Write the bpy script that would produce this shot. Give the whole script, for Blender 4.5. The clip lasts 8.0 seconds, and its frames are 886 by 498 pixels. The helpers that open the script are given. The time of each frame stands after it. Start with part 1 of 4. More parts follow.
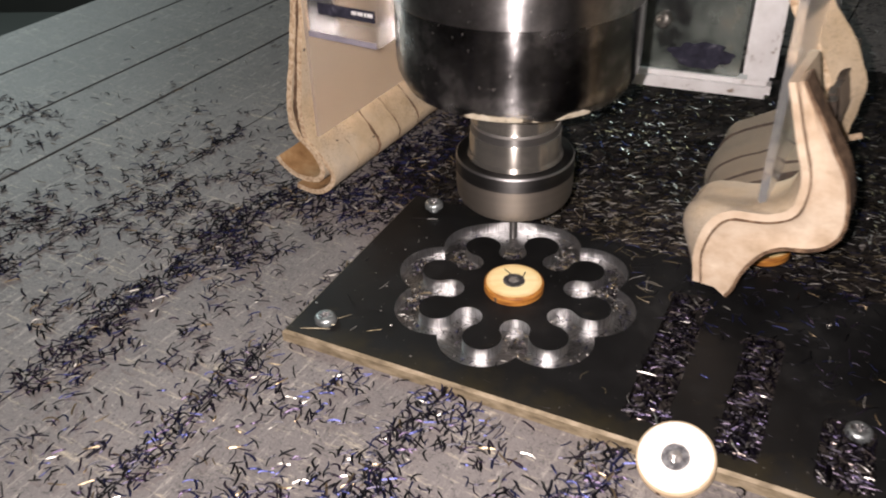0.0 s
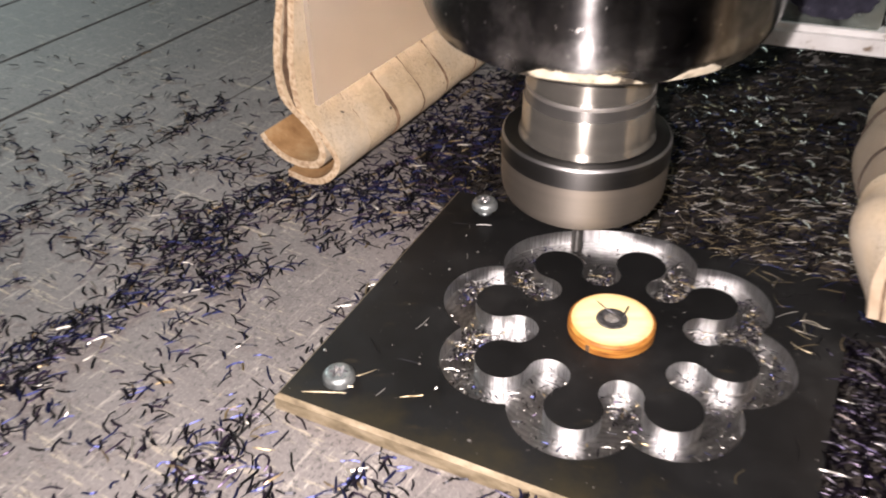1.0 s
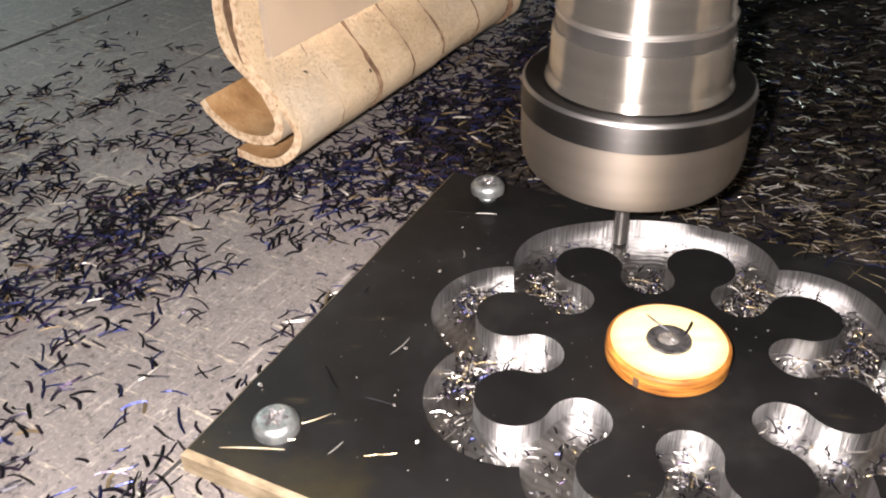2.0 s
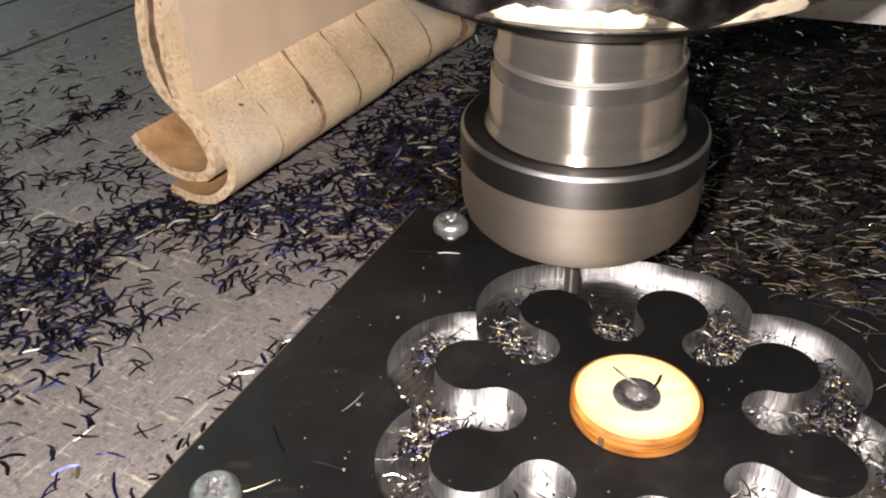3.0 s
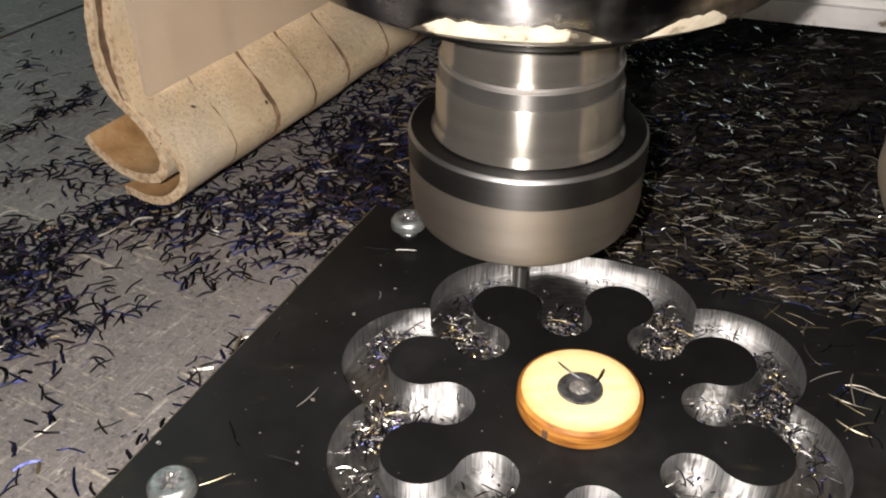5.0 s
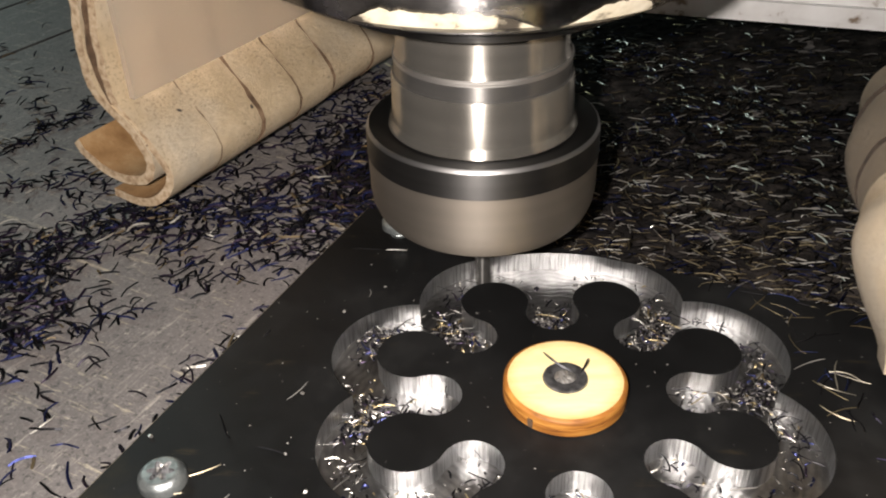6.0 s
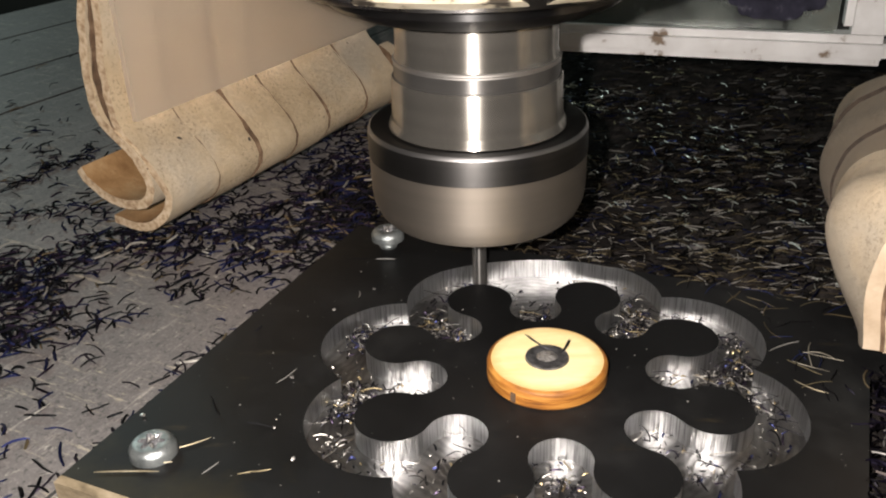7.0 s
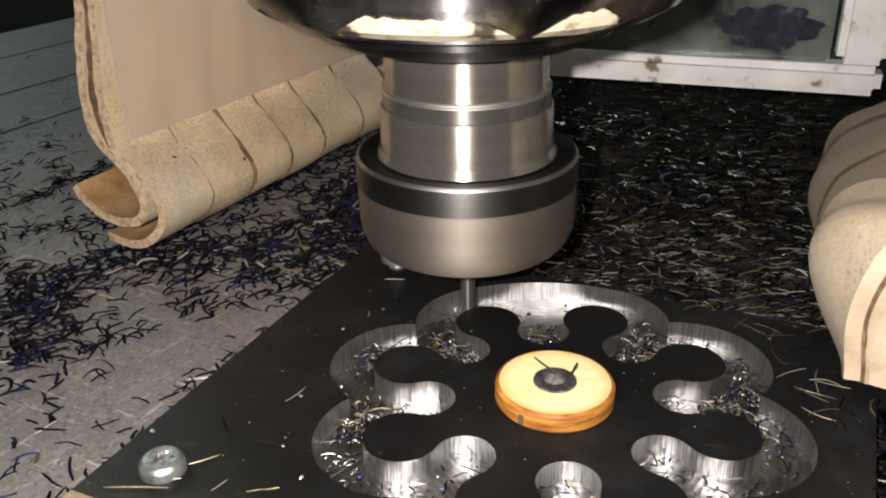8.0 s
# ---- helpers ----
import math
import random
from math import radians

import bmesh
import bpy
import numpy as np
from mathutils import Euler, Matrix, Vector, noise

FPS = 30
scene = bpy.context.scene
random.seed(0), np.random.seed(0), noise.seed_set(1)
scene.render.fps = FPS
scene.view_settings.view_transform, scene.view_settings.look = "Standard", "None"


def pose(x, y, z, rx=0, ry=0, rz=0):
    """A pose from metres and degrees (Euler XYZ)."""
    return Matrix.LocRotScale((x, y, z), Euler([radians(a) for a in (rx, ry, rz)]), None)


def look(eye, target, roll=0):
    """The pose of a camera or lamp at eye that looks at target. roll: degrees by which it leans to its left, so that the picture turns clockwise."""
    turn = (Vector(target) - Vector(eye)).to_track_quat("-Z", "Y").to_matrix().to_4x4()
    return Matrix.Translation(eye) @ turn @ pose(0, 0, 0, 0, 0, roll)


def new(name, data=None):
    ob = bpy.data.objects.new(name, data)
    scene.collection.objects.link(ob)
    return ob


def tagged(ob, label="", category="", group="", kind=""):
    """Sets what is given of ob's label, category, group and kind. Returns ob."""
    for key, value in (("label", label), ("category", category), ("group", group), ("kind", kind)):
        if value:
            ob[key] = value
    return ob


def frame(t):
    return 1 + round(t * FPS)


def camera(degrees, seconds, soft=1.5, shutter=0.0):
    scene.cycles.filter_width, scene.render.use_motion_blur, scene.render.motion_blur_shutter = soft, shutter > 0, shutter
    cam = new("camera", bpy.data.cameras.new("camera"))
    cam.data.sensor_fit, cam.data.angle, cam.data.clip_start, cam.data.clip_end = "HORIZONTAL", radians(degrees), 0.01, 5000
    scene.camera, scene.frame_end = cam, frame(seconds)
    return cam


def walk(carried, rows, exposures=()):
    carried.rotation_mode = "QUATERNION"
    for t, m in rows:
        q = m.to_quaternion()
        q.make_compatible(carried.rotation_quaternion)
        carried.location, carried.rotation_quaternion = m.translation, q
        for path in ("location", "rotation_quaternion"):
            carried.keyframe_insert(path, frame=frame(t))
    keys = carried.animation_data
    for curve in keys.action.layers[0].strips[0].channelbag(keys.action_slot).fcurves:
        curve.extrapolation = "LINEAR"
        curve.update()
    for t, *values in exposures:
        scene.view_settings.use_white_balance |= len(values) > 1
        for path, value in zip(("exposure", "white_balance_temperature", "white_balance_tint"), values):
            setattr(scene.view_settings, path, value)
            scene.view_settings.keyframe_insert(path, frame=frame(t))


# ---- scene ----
cam = camera(54.0, 8.0, 2.0, 0.4)
PATH = [
    (0, (-0.008, -0.237, 0.178), (-0.117, 1.412, -0.949), -1.7),
    (0.5, (-0.017, -0.201, 0.156), (-0.133, 1.446, -0.972), -0.7),
    (1, (-0.029, -0.157, 0.134), (-0.132, 1.472, -1.022), -1.3),
    (1.2, (-0.031, -0.141, 0.119), (-0.116, 1.52, -0.991), -1.0),
    (2.3, (-0.029, -0.106, 0.096), (-0.142, 1.539, -1.035), -1.5),
    (2.5, (-0.029, -0.103, 0.096), (-0.131, 1.547, -1.028), -1.4),
    (3, (-0.025, -0.1, 0.097), (-0.099, 1.562, -1.014), -1.1),
    (3.5, (-0.023, -0.098, 0.099), (-0.073, 1.556, -1.024), -0.6),
    (4, (-0.016, -0.101, 0.107), (-0.051, 1.544, -1.029), -0.9),
    (4.5, (-0.02, -0.1, 0.101), (-0.068, 1.537, -1.048), -0.7),
    (4.7, (-0.02, -0.101, 0.102), (-0.054, 1.536, -1.046), -0.3),
    (5.8, (-0.018, -0.105, 0.099), (-0.053, 1.563, -1.004), -1.2),
    (6, (-0.016, -0.107, 0.099), (-0.067, 1.564, -0.998), -1.7),
    (6.5, (-0.013, -0.117, 0.092), (-0.051, 1.622, -0.895), -2.4),
    (7, (-0.014, -0.122, 0.086), (-0.055, 1.662, -0.817), -2.0),
    (7.5, (-0.014, -0.123, 0.087), (-0.061, 1.681, -0.776), -1.8),
    (8, (-0.015, -0.123, 0.087), (-0.065, 1.68, -0.776), -1.2),
]
EXPOSURES = [(0, 1.73, 6450, 19), (0.5, 1.84, 6450, 19), (1, 1.57, 6450, 19), (2.5, 0.95, 6500, 16), (3.5, 0.45, 6500, 15), (4, 0.43, 6480, 13), (4.5, 0.28, 6450, 11), (6, 0.33, 6450, 11), (8, 0.40, 6450, 11)]
walk(cam, [(t, look(eye, target, roll)) for t, eye, target, roll in PATH], EXPOSURES)

# ---- light and world ----
world = bpy.data.worlds.new("workshop_air")
scene.world = world
world.use_nodes = True
world.node_tree.nodes["Background"].inputs[0].default_value = (0.80, 0.95, 0.92, 1)
world.node_tree.nodes["Background"].inputs[1].default_value = 0.02


def lamp(name, energy, m, colour, size):
    data = bpy.data.lights.new(name, "AREA")
    data.energy, data.color = energy, colour
    data.size = size
    ob = new(name, data)
    ob.matrix_world = m
    return ob


lamp("wall_tube", 2.1, look((-0.80, 1.00, 0.62), (-0.25, 0.30, 0.0)), (0.80, 1.0, 0.94), 0.4)


# ---- materials ----
def material(name):
    m = bpy.data.materials.new(name)
    m.use_nodes = True
    return m, m.node_tree.nodes, m.node_tree.links, m.node_tree.nodes["Principled BSDF"]


def ramp(nodes, stops, interp="LINEAR"):
    r = nodes.new("ShaderNodeValToRGB")
    r.color_ramp.interpolation = interp
    while len(r.color_ramp.elements) < len(stops):
        r.color_ramp.elements.new(0.5)
    for e, (p, c) in zip(r.color_ramp.elements, stops):
        e.position, e.color = p, (*c, 1)
    return r


def noise_tex(nodes, links, scale, detail=6.0, rough=0.6, stretch=None):
    tc = nodes.new("ShaderNodeTexCoord")
    n = nodes.new("ShaderNodeTexNoise")
    n.inputs["Scale"].default_value, n.inputs["Detail"].default_value, n.inputs["Roughness"].default_value = scale, detail, rough
    if stretch:
        mp = nodes.new("ShaderNodeMapping")
        mp.inputs["Scale"].default_value = stretch
        links.new(tc.outputs["Object"], mp.inputs[0])
        links.new(mp.outputs[0], n.inputs["Vector"])
    else:
        links.new(tc.outputs["Object"], n.inputs["Vector"])
    return n


def bump(nodes, links, source, p, strength, dist):
    b = nodes.new("ShaderNodeBump")
    b.inputs["Strength"].default_value, b.inputs["Distance"].default_value = strength, dist
    links.new(source, b.inputs["Height"])
    links.new(b.outputs[0], p.inputs["Normal"])
    return b


def mixed(nodes, links, a, b, factor):
    m = nodes.new("ShaderNodeMix")
    m.data_type = "RGBA"
    for s, v in ((m.inputs["A"], a), (m.inputs["B"], b)):
        if isinstance(v, tuple):
            s.default_value = (*v, 1)
        else:
            links.new(v, s)
    links.new(factor, m.inputs["Factor"])
    return m.outputs["Result"]


def surface(name, stops, scale, rough=(0.5, 0.7), metal=0.0, fine=0.0, depth=0.0002, stretch=None, spec=0.5):
    """Two scales of noise: stains in the colour, a fine grain in the relief and the gloss."""
    m, nodes, links, p = material(name)
    n = noise_tex(nodes, links, scale, stretch=stretch)
    r = ramp(nodes, stops)
    links.new(n.outputs[0], r.inputs[0])
    links.new(r.outputs[0], p.inputs["Base Color"])
    f = noise_tex(nodes, links, scale * 9, stretch=stretch)
    rr = nodes.new("ShaderNodeMapRange")
    rr.inputs["From Min"].default_value, rr.inputs["From Max"].default_value = 0.3, 0.7
    rr.inputs["To Min"].default_value, rr.inputs["To Max"].default_value = rough
    links.new(f.outputs[0], rr.inputs[0])
    links.new(rr.outputs[0], p.inputs["Roughness"])
    p.inputs["Metallic"].default_value = metal
    p.inputs["Specular IOR Level"].default_value = spec
    if fine:
        bump(nodes, links, f.outputs[0], p, fine, depth)
    return m


def leather_material(name="suede_leather", dust=0.0):
    """Suede: mottled tan, grey rub marks, dark dust gathered in patches, a short nap."""
    m, nodes, links, p = material(name)
    big = noise_tex(nodes, links, 55, 6, 0.65)
    r = ramp(nodes, [(0.28, (0.43, 0.32, 0.185)), (0.5, (0.60, 0.47, 0.30)), (0.72, (0.70, 0.575, 0.405))])
    links.new(big.outputs[0], r.inputs[0])
    rub = noise_tex(nodes, links, 24, 4)
    rk = ramp(nodes, [(0.50, (0, 0, 0)), (0.68, (0.6, 0.6, 0.6))])
    links.new(rub.outputs[0], rk.inputs[0])
    col = mixed(nodes, links, r.outputs[0], (0.40, 0.37, 0.31), rk.outputs[0])
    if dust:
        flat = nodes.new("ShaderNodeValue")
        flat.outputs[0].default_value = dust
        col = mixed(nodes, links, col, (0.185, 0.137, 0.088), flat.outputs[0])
    speck = noise_tex(nodes, links, 1300, 4, 0.75)
    sr = ramp(nodes, [(0.40, (0.6, 0.6, 0.6)), (0.45, (0, 0, 0))])
    links.new(speck.outputs[0], sr.inputs[0])
    where = noise_tex(nodes, links, 38, 4)
    wr = ramp(nodes, [(0.42, (0.12, 0.12, 0.12)), (0.60, (1, 1, 1))])
    links.new(where.outputs[0], wr.inputs[0])
    mul = nodes.new("ShaderNodeMath")
    mul.operation = "MULTIPLY"
    links.new(sr.outputs[0], mul.inputs[0])
    links.new(wr.outputs[0], mul.inputs[1])
    col = mixed(nodes, links, col, (0.15, 0.095, 0.055), mul.outputs[0])
    dot = noise_tex(nodes, links, 210, 1, 0.3)
    dr = ramp(nodes, [(0.785, (0, 0, 0)), (0.80, (1, 1, 1))])
    links.new(dot.outputs[0], dr.inputs[0])
    links.new(mixed(nodes, links, col, (0.03, 0.024, 0.022), dr.outputs[0]), p.inputs["Base Color"])
    p.inputs["Roughness"].default_value = 0.9
    p.inputs["Specular IOR Level"].default_value = 0.2
    p.inputs["Sheen Weight"].default_value = 0.12
    f = noise_tex(nodes, links, 700, 6, 0.8)
    bump(nodes, links, f.outputs[0], p, 0.9, 0.0007)
    return m


def table_material():
    """Grey board: blotches, short pale fibres in two directions, dark pits, a fine tooth."""
    m, nodes, links, p = material("grey_fibreboard")
    big = noise_tex(nodes, links, 9, 6, 0.65)
    r = ramp(nodes, [(0.3, (0.118, 0.107, 0.103)), (0.5, (0.163, 0.149, 0.143)), (0.7, (0.21, 0.193, 0.186))])
    links.new(big.outputs[0], r.inputs[0])
    col = r.outputs[0]
    for scale, stretch, lo, tint in ((520, (1, 0.12, 1), 0.575, (0.40, 0.37, 0.33)), (560, (0.13, 1, 1), 0.575, (0.50, 0.45, 0.34)), (1500, (1, 1, 1), 0.52, (0.25, 0.23, 0.22)), (900, (0.4, 0.25, 1), 0.62, (0.52, 0.49, 0.43))):
        n = noise_tex(nodes, links, scale, 4, 0.75, stretch)
        k = ramp(nodes, [(lo, (0, 0, 0)), (lo + 0.10, (0.8, 0.8, 0.8))])
        links.new(n.outputs[0], k.inputs[0])
        col = mixed(nodes, links, col, tint, k.outputs[0])
    dark = noise_tex(nodes, links, 800, 5, 0.75)
    dr = ramp(nodes, [(0.38, (0.9, 0.9, 0.9)), (0.46, (0, 0, 0))])
    links.new(dark.outputs[0], dr.inputs[0])
    links.new(mixed(nodes, links, col, (0.075, 0.07, 0.068), dr.outputs[0]), p.inputs["Base Color"])
    p.inputs["Roughness"].default_value = 0.55
    p.inputs["Specular IOR Level"].default_value = 0.45
    f = noise_tex(nodes, links, 800, 5, 0.7)
    bump(nodes, links, f.outputs[0], p, 0.5, 0.0004)
    return m


def chip_material(name, stops, rough=0.38, metal=0.75, single=False):
    m, nodes, links, p = material(name)
    g = nodes.new("ShaderNodeObjectInfo" if single else "ShaderNodeNewGeometry")
    r = ramp(nodes, stops, "CONSTANT")
    links.new(g.outputs["Random" if single else "Random Per Island"], r.inputs[0])
    links.new(r.outputs[0], p.inputs["Base Color"])
    p.inputs["Metallic"].default_value = metal
    p.inputs["Roughness"].default_value = rough
    return m


def machined_material(name, tint, rough, lines):
    """Bright cut steel with upright cutter marks."""
    m, nodes, links, p = material(name)
    n = noise_tex(nodes, links, lines, 3, 0.6, (1, 1, 0.03))
    r = ramp(nodes, [(0.38, tuple(0.55 * c for c in tint)), (0.52, tint)])
    links.new(n.outputs[0], r.inputs[0])
    links.new(r.outputs[0], p.inputs["Base Color"])
    p.inputs["Metallic"].default_value = 1.0
    p.inputs["Roughness"].default_value = rough
    bump(nodes, links, n.outputs[0], p, 0.6, 0.00022)
    return m


def swirl_material():
    """Milled floor: fine arcs left by the looping cutter, dull and bright by turns."""
    m, nodes, links, p = material("milled_steel_floor")
    tc = nodes.new("ShaderNodeTexCoord")
    w = nodes.new("ShaderNodeTexWave")
    w.wave_type, w.rings_direction = "RINGS", "Z"
    w.inputs["Scale"].default_value, w.inputs["Distortion"].default_value = 230, 9.0
    w.inputs["Detail"].default_value, w.inputs["Detail Scale"].default_value = 3.0, 0.6
    links.new(tc.outputs["Object"], w.inputs["Vector"])
    n = noise_tex(nodes, links, 130, 5, 0.65)
    r = ramp(nodes, [(0.3, (0.20, 0.197, 0.195)), (0.52, (0.44, 0.432, 0.425)), (0.72, (0.72, 0.71, 0.70))])
    links.new(n.outputs[0], r.inputs[0])
    k = ramp(nodes, [(0.25, (0.30, 0.30, 0.30)), (0.6, (0, 0, 0))])
    links.new(w.outputs[0], k.inputs[0])
    links.new(mixed(nodes, links, r.outputs[0], (0.17, 0.165, 0.16), k.outputs[0]), p.inputs["Base Color"])
    p.inputs["Metallic"].default_value = 1.0
    p.inputs["Roughness"].default_value = 0.36
    bump(nodes, links, w.outputs[0], p, 0.35, 0.00008)
    return m


def spun_material(name, tint, rough, scale=260, turn=0.25, aniso=0.92, metal=0.975):
    """Turned steel with fine rings."""
    m, nodes, links, p = material(name)
    n = noise_tex(nodes, links, scale, 3, 0.6, (0.02, 0.02, 1))
    r = ramp(nodes, [(0.3, tuple(0.75 * c for c in tint)), (0.7, tint)])
    links.new(n.outputs[0], r.inputs[0])
    links.new(r.outputs[0], p.inputs["Base Color"])
    p.inputs["Metallic"].default_value = metal
    p.inputs["Roughness"].default_value = rough
    p.inputs["Anisotropic"].default_value = aniso
    p.inputs["Anisotropic Rotation"].default_value = turn
    t = nodes.new("ShaderNodeTangent")
    t.direction_type, t.axis = "RADIAL", "Z"
    links.new(t.outputs[0], p.inputs["Tangent"])
    return m


def scale_material():
    """Black mill scale: cloudy sheen, rubbed straw stains, scattered bright dust."""
    m, nodes, links, p = material("black_mill_scale")
    big = noise_tex(nodes, links, 30, 6, 0.65)
    r = ramp(nodes, [(0.3, (0.004, 0.004, 0.004)), (0.55, (0.0080, 0.0082, 0.0084)), (0.78, (0.022, 0.0225, 0.022))])
    links.new(big.outputs[0], r.inputs[0])
    streak = noise_tex(nodes, links, 90, 5, 0.7, (0.5, 2.2, 1))
    sk = ramp(nodes, [(0.62, (0, 0, 0)), (0.78, (0.7, 0.7, 0.7))])
    links.new(streak.outputs[0], sk.inputs[0])
    col = mixed(nodes, links, r.outputs[0], (0.055, 0.043, 0.022), sk.outputs[0])
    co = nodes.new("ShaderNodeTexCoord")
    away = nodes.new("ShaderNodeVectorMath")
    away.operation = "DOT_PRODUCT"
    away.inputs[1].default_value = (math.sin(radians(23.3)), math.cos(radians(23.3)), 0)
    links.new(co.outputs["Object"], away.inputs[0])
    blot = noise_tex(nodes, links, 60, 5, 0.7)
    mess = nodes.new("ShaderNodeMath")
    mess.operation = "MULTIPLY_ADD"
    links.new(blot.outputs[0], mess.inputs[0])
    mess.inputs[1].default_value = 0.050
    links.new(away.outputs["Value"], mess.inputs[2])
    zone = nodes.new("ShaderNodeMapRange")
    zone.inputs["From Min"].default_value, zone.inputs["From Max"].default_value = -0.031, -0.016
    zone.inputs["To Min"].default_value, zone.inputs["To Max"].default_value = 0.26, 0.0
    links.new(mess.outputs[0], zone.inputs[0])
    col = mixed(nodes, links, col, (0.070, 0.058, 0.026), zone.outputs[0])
    dust = noise_tex(nodes, links, 900, 2, 0.5)
    dk = ramp(nodes, [(0.735, (0, 0, 0)), (0.76, (1, 1, 1))])
    links.new(dust.outputs[0], dk.inputs[0])
    links.new(mixed(nodes, links, col, (0.30, 0.29, 0.27), dk.outputs[0]), p.inputs["Base Color"])
    rr = nodes.new("ShaderNodeMapRange")
    rr.inputs["From Min"].default_value, rr.inputs["From Max"].default_value = 0.3, 0.7
    rr.inputs["To Min"].default_value, rr.inputs["To Max"].default_value = 0.36, 0.58
    links.new(big.outputs[0], rr.inputs[0])
    links.new(rr.outputs[0], p.inputs["Roughness"])
    p.inputs["Specular IOR Level"].default_value = 0.25
    f = noise_tex(nodes, links, 600, 4)
    bump(nodes, links, f.outputs[0], p, 0.15, 0.0001)
    return m


def chrome_material(name="smudged_chrome", tones=(0.045, 0.15, 0.60), rough=(0.19, 0.30)):
    """Polished cylinder with oily smudges and fine specks."""
    m, nodes, links, p = material(name)
    big = noise_tex(nodes, links, 34, 6, 0.62)
    r = ramp(nodes, [(q, (v, v * 0.99, v * 0.98)) for q, v in zip((0.36, 0.50, 0.64), tones)])
    links.new(big.outputs[0], r.inputs[0])
    speck = noise_tex(nodes, links, 700, 2, 0.5)
    sr = ramp(nodes, [(0.69, (0, 0, 0)), (0.73, (1, 1, 1))])
    links.new(speck.outputs[0], sr.inputs[0])
    links.new(mixed(nodes, links, r.outputs[0], (0.75, 0.73, 0.70), sr.outputs[0]), p.inputs["Base Color"])
    rr = nodes.new("ShaderNodeMapRange")
    rr.inputs["From Min"].default_value, rr.inputs["From Max"].default_value = 0.3, 0.7
    rr.inputs["To Min"].default_value, rr.inputs["To Max"].default_value = rough
    links.new(big.outputs[0], rr.inputs[0])
    links.new(rr.outputs[0], p.inputs["Roughness"])
    p.inputs["Metallic"].default_value = 1.0
    p.inputs["Anisotropic"].default_value = 1.0
    p.inputs["Anisotropic Rotation"].default_value = 0.25
    t = nodes.new("ShaderNodeTangent")
    t.direction_type, t.axis = "RADIAL", "Z"
    links.new(t.outputs[0], p.inputs["Tangent"])
    return m


def clear_material(name, tint, rough):
    m, nodes, links, p = material(name)
    p.inputs["Base Color"].default_value = (*tint, 1)
    p.inputs["Transmission Weight"].default_value = 1.0
    p.inputs["IOR"].default_value = 1.45
    n = noise_tex(nodes, links, 25, 5)
    rr = nodes.new("ShaderNodeMapRange")
    rr.inputs["To Min"].default_value, rr.inputs["To Max"].default_value = rough
    links.new(n.outputs[0], rr.inputs[0])
    links.new(rr.outputs[0], p.inputs["Roughness"])
    return m


def dirty_acrylic_material():
    """Clear sheet under oily grime: dark blotches, brown haze, finger smears."""
    m, nodes, links, p = material("dirty_acrylic")
    big = noise_tex(nodes, links, 38, 6, 0.68)
    r = ramp(nodes, [(0.38, (0.02, 0.022, 0.022)), (0.46, (0.12, 0.14, 0.128)), (0.58, (0.23, 0.26, 0.235)), (0.70, (0.40, 0.34, 0.26))])
    links.new(big.outputs[0], r.inputs[0])
    links.new(r.outputs[0], p.inputs["Base Color"])
    p.inputs["Transmission Weight"].default_value = 0.66
    p.inputs["IOR"].default_value = 1.45
    n = noise_tex(nodes, links, 70, 5, 0.7)
    rr = nodes.new("ShaderNodeMapRange")
    rr.inputs["To Min"].default_value, rr.inputs["To Max"].default_value = 0.05, 0.4
    links.new(n.outputs[0], rr.inputs[0])
    links.new(rr.outputs[0], p.inputs["Roughness"])
    return m


def wood_material():
    """Birch face: long grain, darker honey towards the scorched rim."""
    m, nodes, links, p = material("birch_plywood_face")
    n = noise_tex(nodes, links, 90, 5, 0.6, (1, 6, 1))
    r = ramp(nodes, [(0.3, (0.90, 0.70, 0.32)), (0.5, (0.95, 0.80, 0.42)), (0.7, (0.97, 0.86, 0.52))])
    links.new(n.outputs[0], r.inputs[0])
    co = nodes.new("ShaderNodeTexCoord")
    flat = nodes.new("ShaderNodeVectorMath")
    flat.operation = "MULTIPLY"
    flat.inputs[1].default_value = (1, 1, 0)
    links.new(co.outputs["Object"], flat.inputs[0])
    size = nodes.new("ShaderNodeVectorMath")
    size.operation = "LENGTH"
    links.new(flat.outputs[0], size.inputs[0])
    spot = noise_tex(nodes, links, 260, 4, 0.7)
    far = nodes.new("ShaderNodeMath")
    far.operation = "MULTIPLY_ADD"
    links.new(spot.outputs[0], far.inputs[0])
    far.inputs[1].default_value = 0.0020
    links.new(size.outputs["Value"], far.inputs[2])
    edge = nodes.new("ShaderNodeMapRange")
    edge.inputs["From Min"].default_value, edge.inputs["From Max"].default_value = 0.0085, 0.0112
    edge.inputs["To Max"].default_value = 0.85
    links.new(far.outputs[0], edge.inputs[0])
    links.new(mixed(nodes, links, r.outputs[0], (0.72, 0.40, 0.11), edge.outputs[0]), p.inputs["Base Color"])
    p.inputs["Roughness"].default_value = 0.55
    return m


def ply_edge_material():
    m, nodes, links, p = material("birch_plywood_edge")
    n = noise_tex(nodes, links, 900, 3, 0.6, (0.12, 0.12, 1))
    r = ramp(nodes, [(0.32, (0.12, 0.040, 0.008)), (0.5, (0.36, 0.14, 0.022)), (0.7, (0.56, 0.27, 0.055))])
    links.new(n.outputs[0], r.inputs[0])
    links.new(r.outputs[0], p.inputs["Base Color"])
    p.inputs["Roughness"].default_value = 0.6
    return m


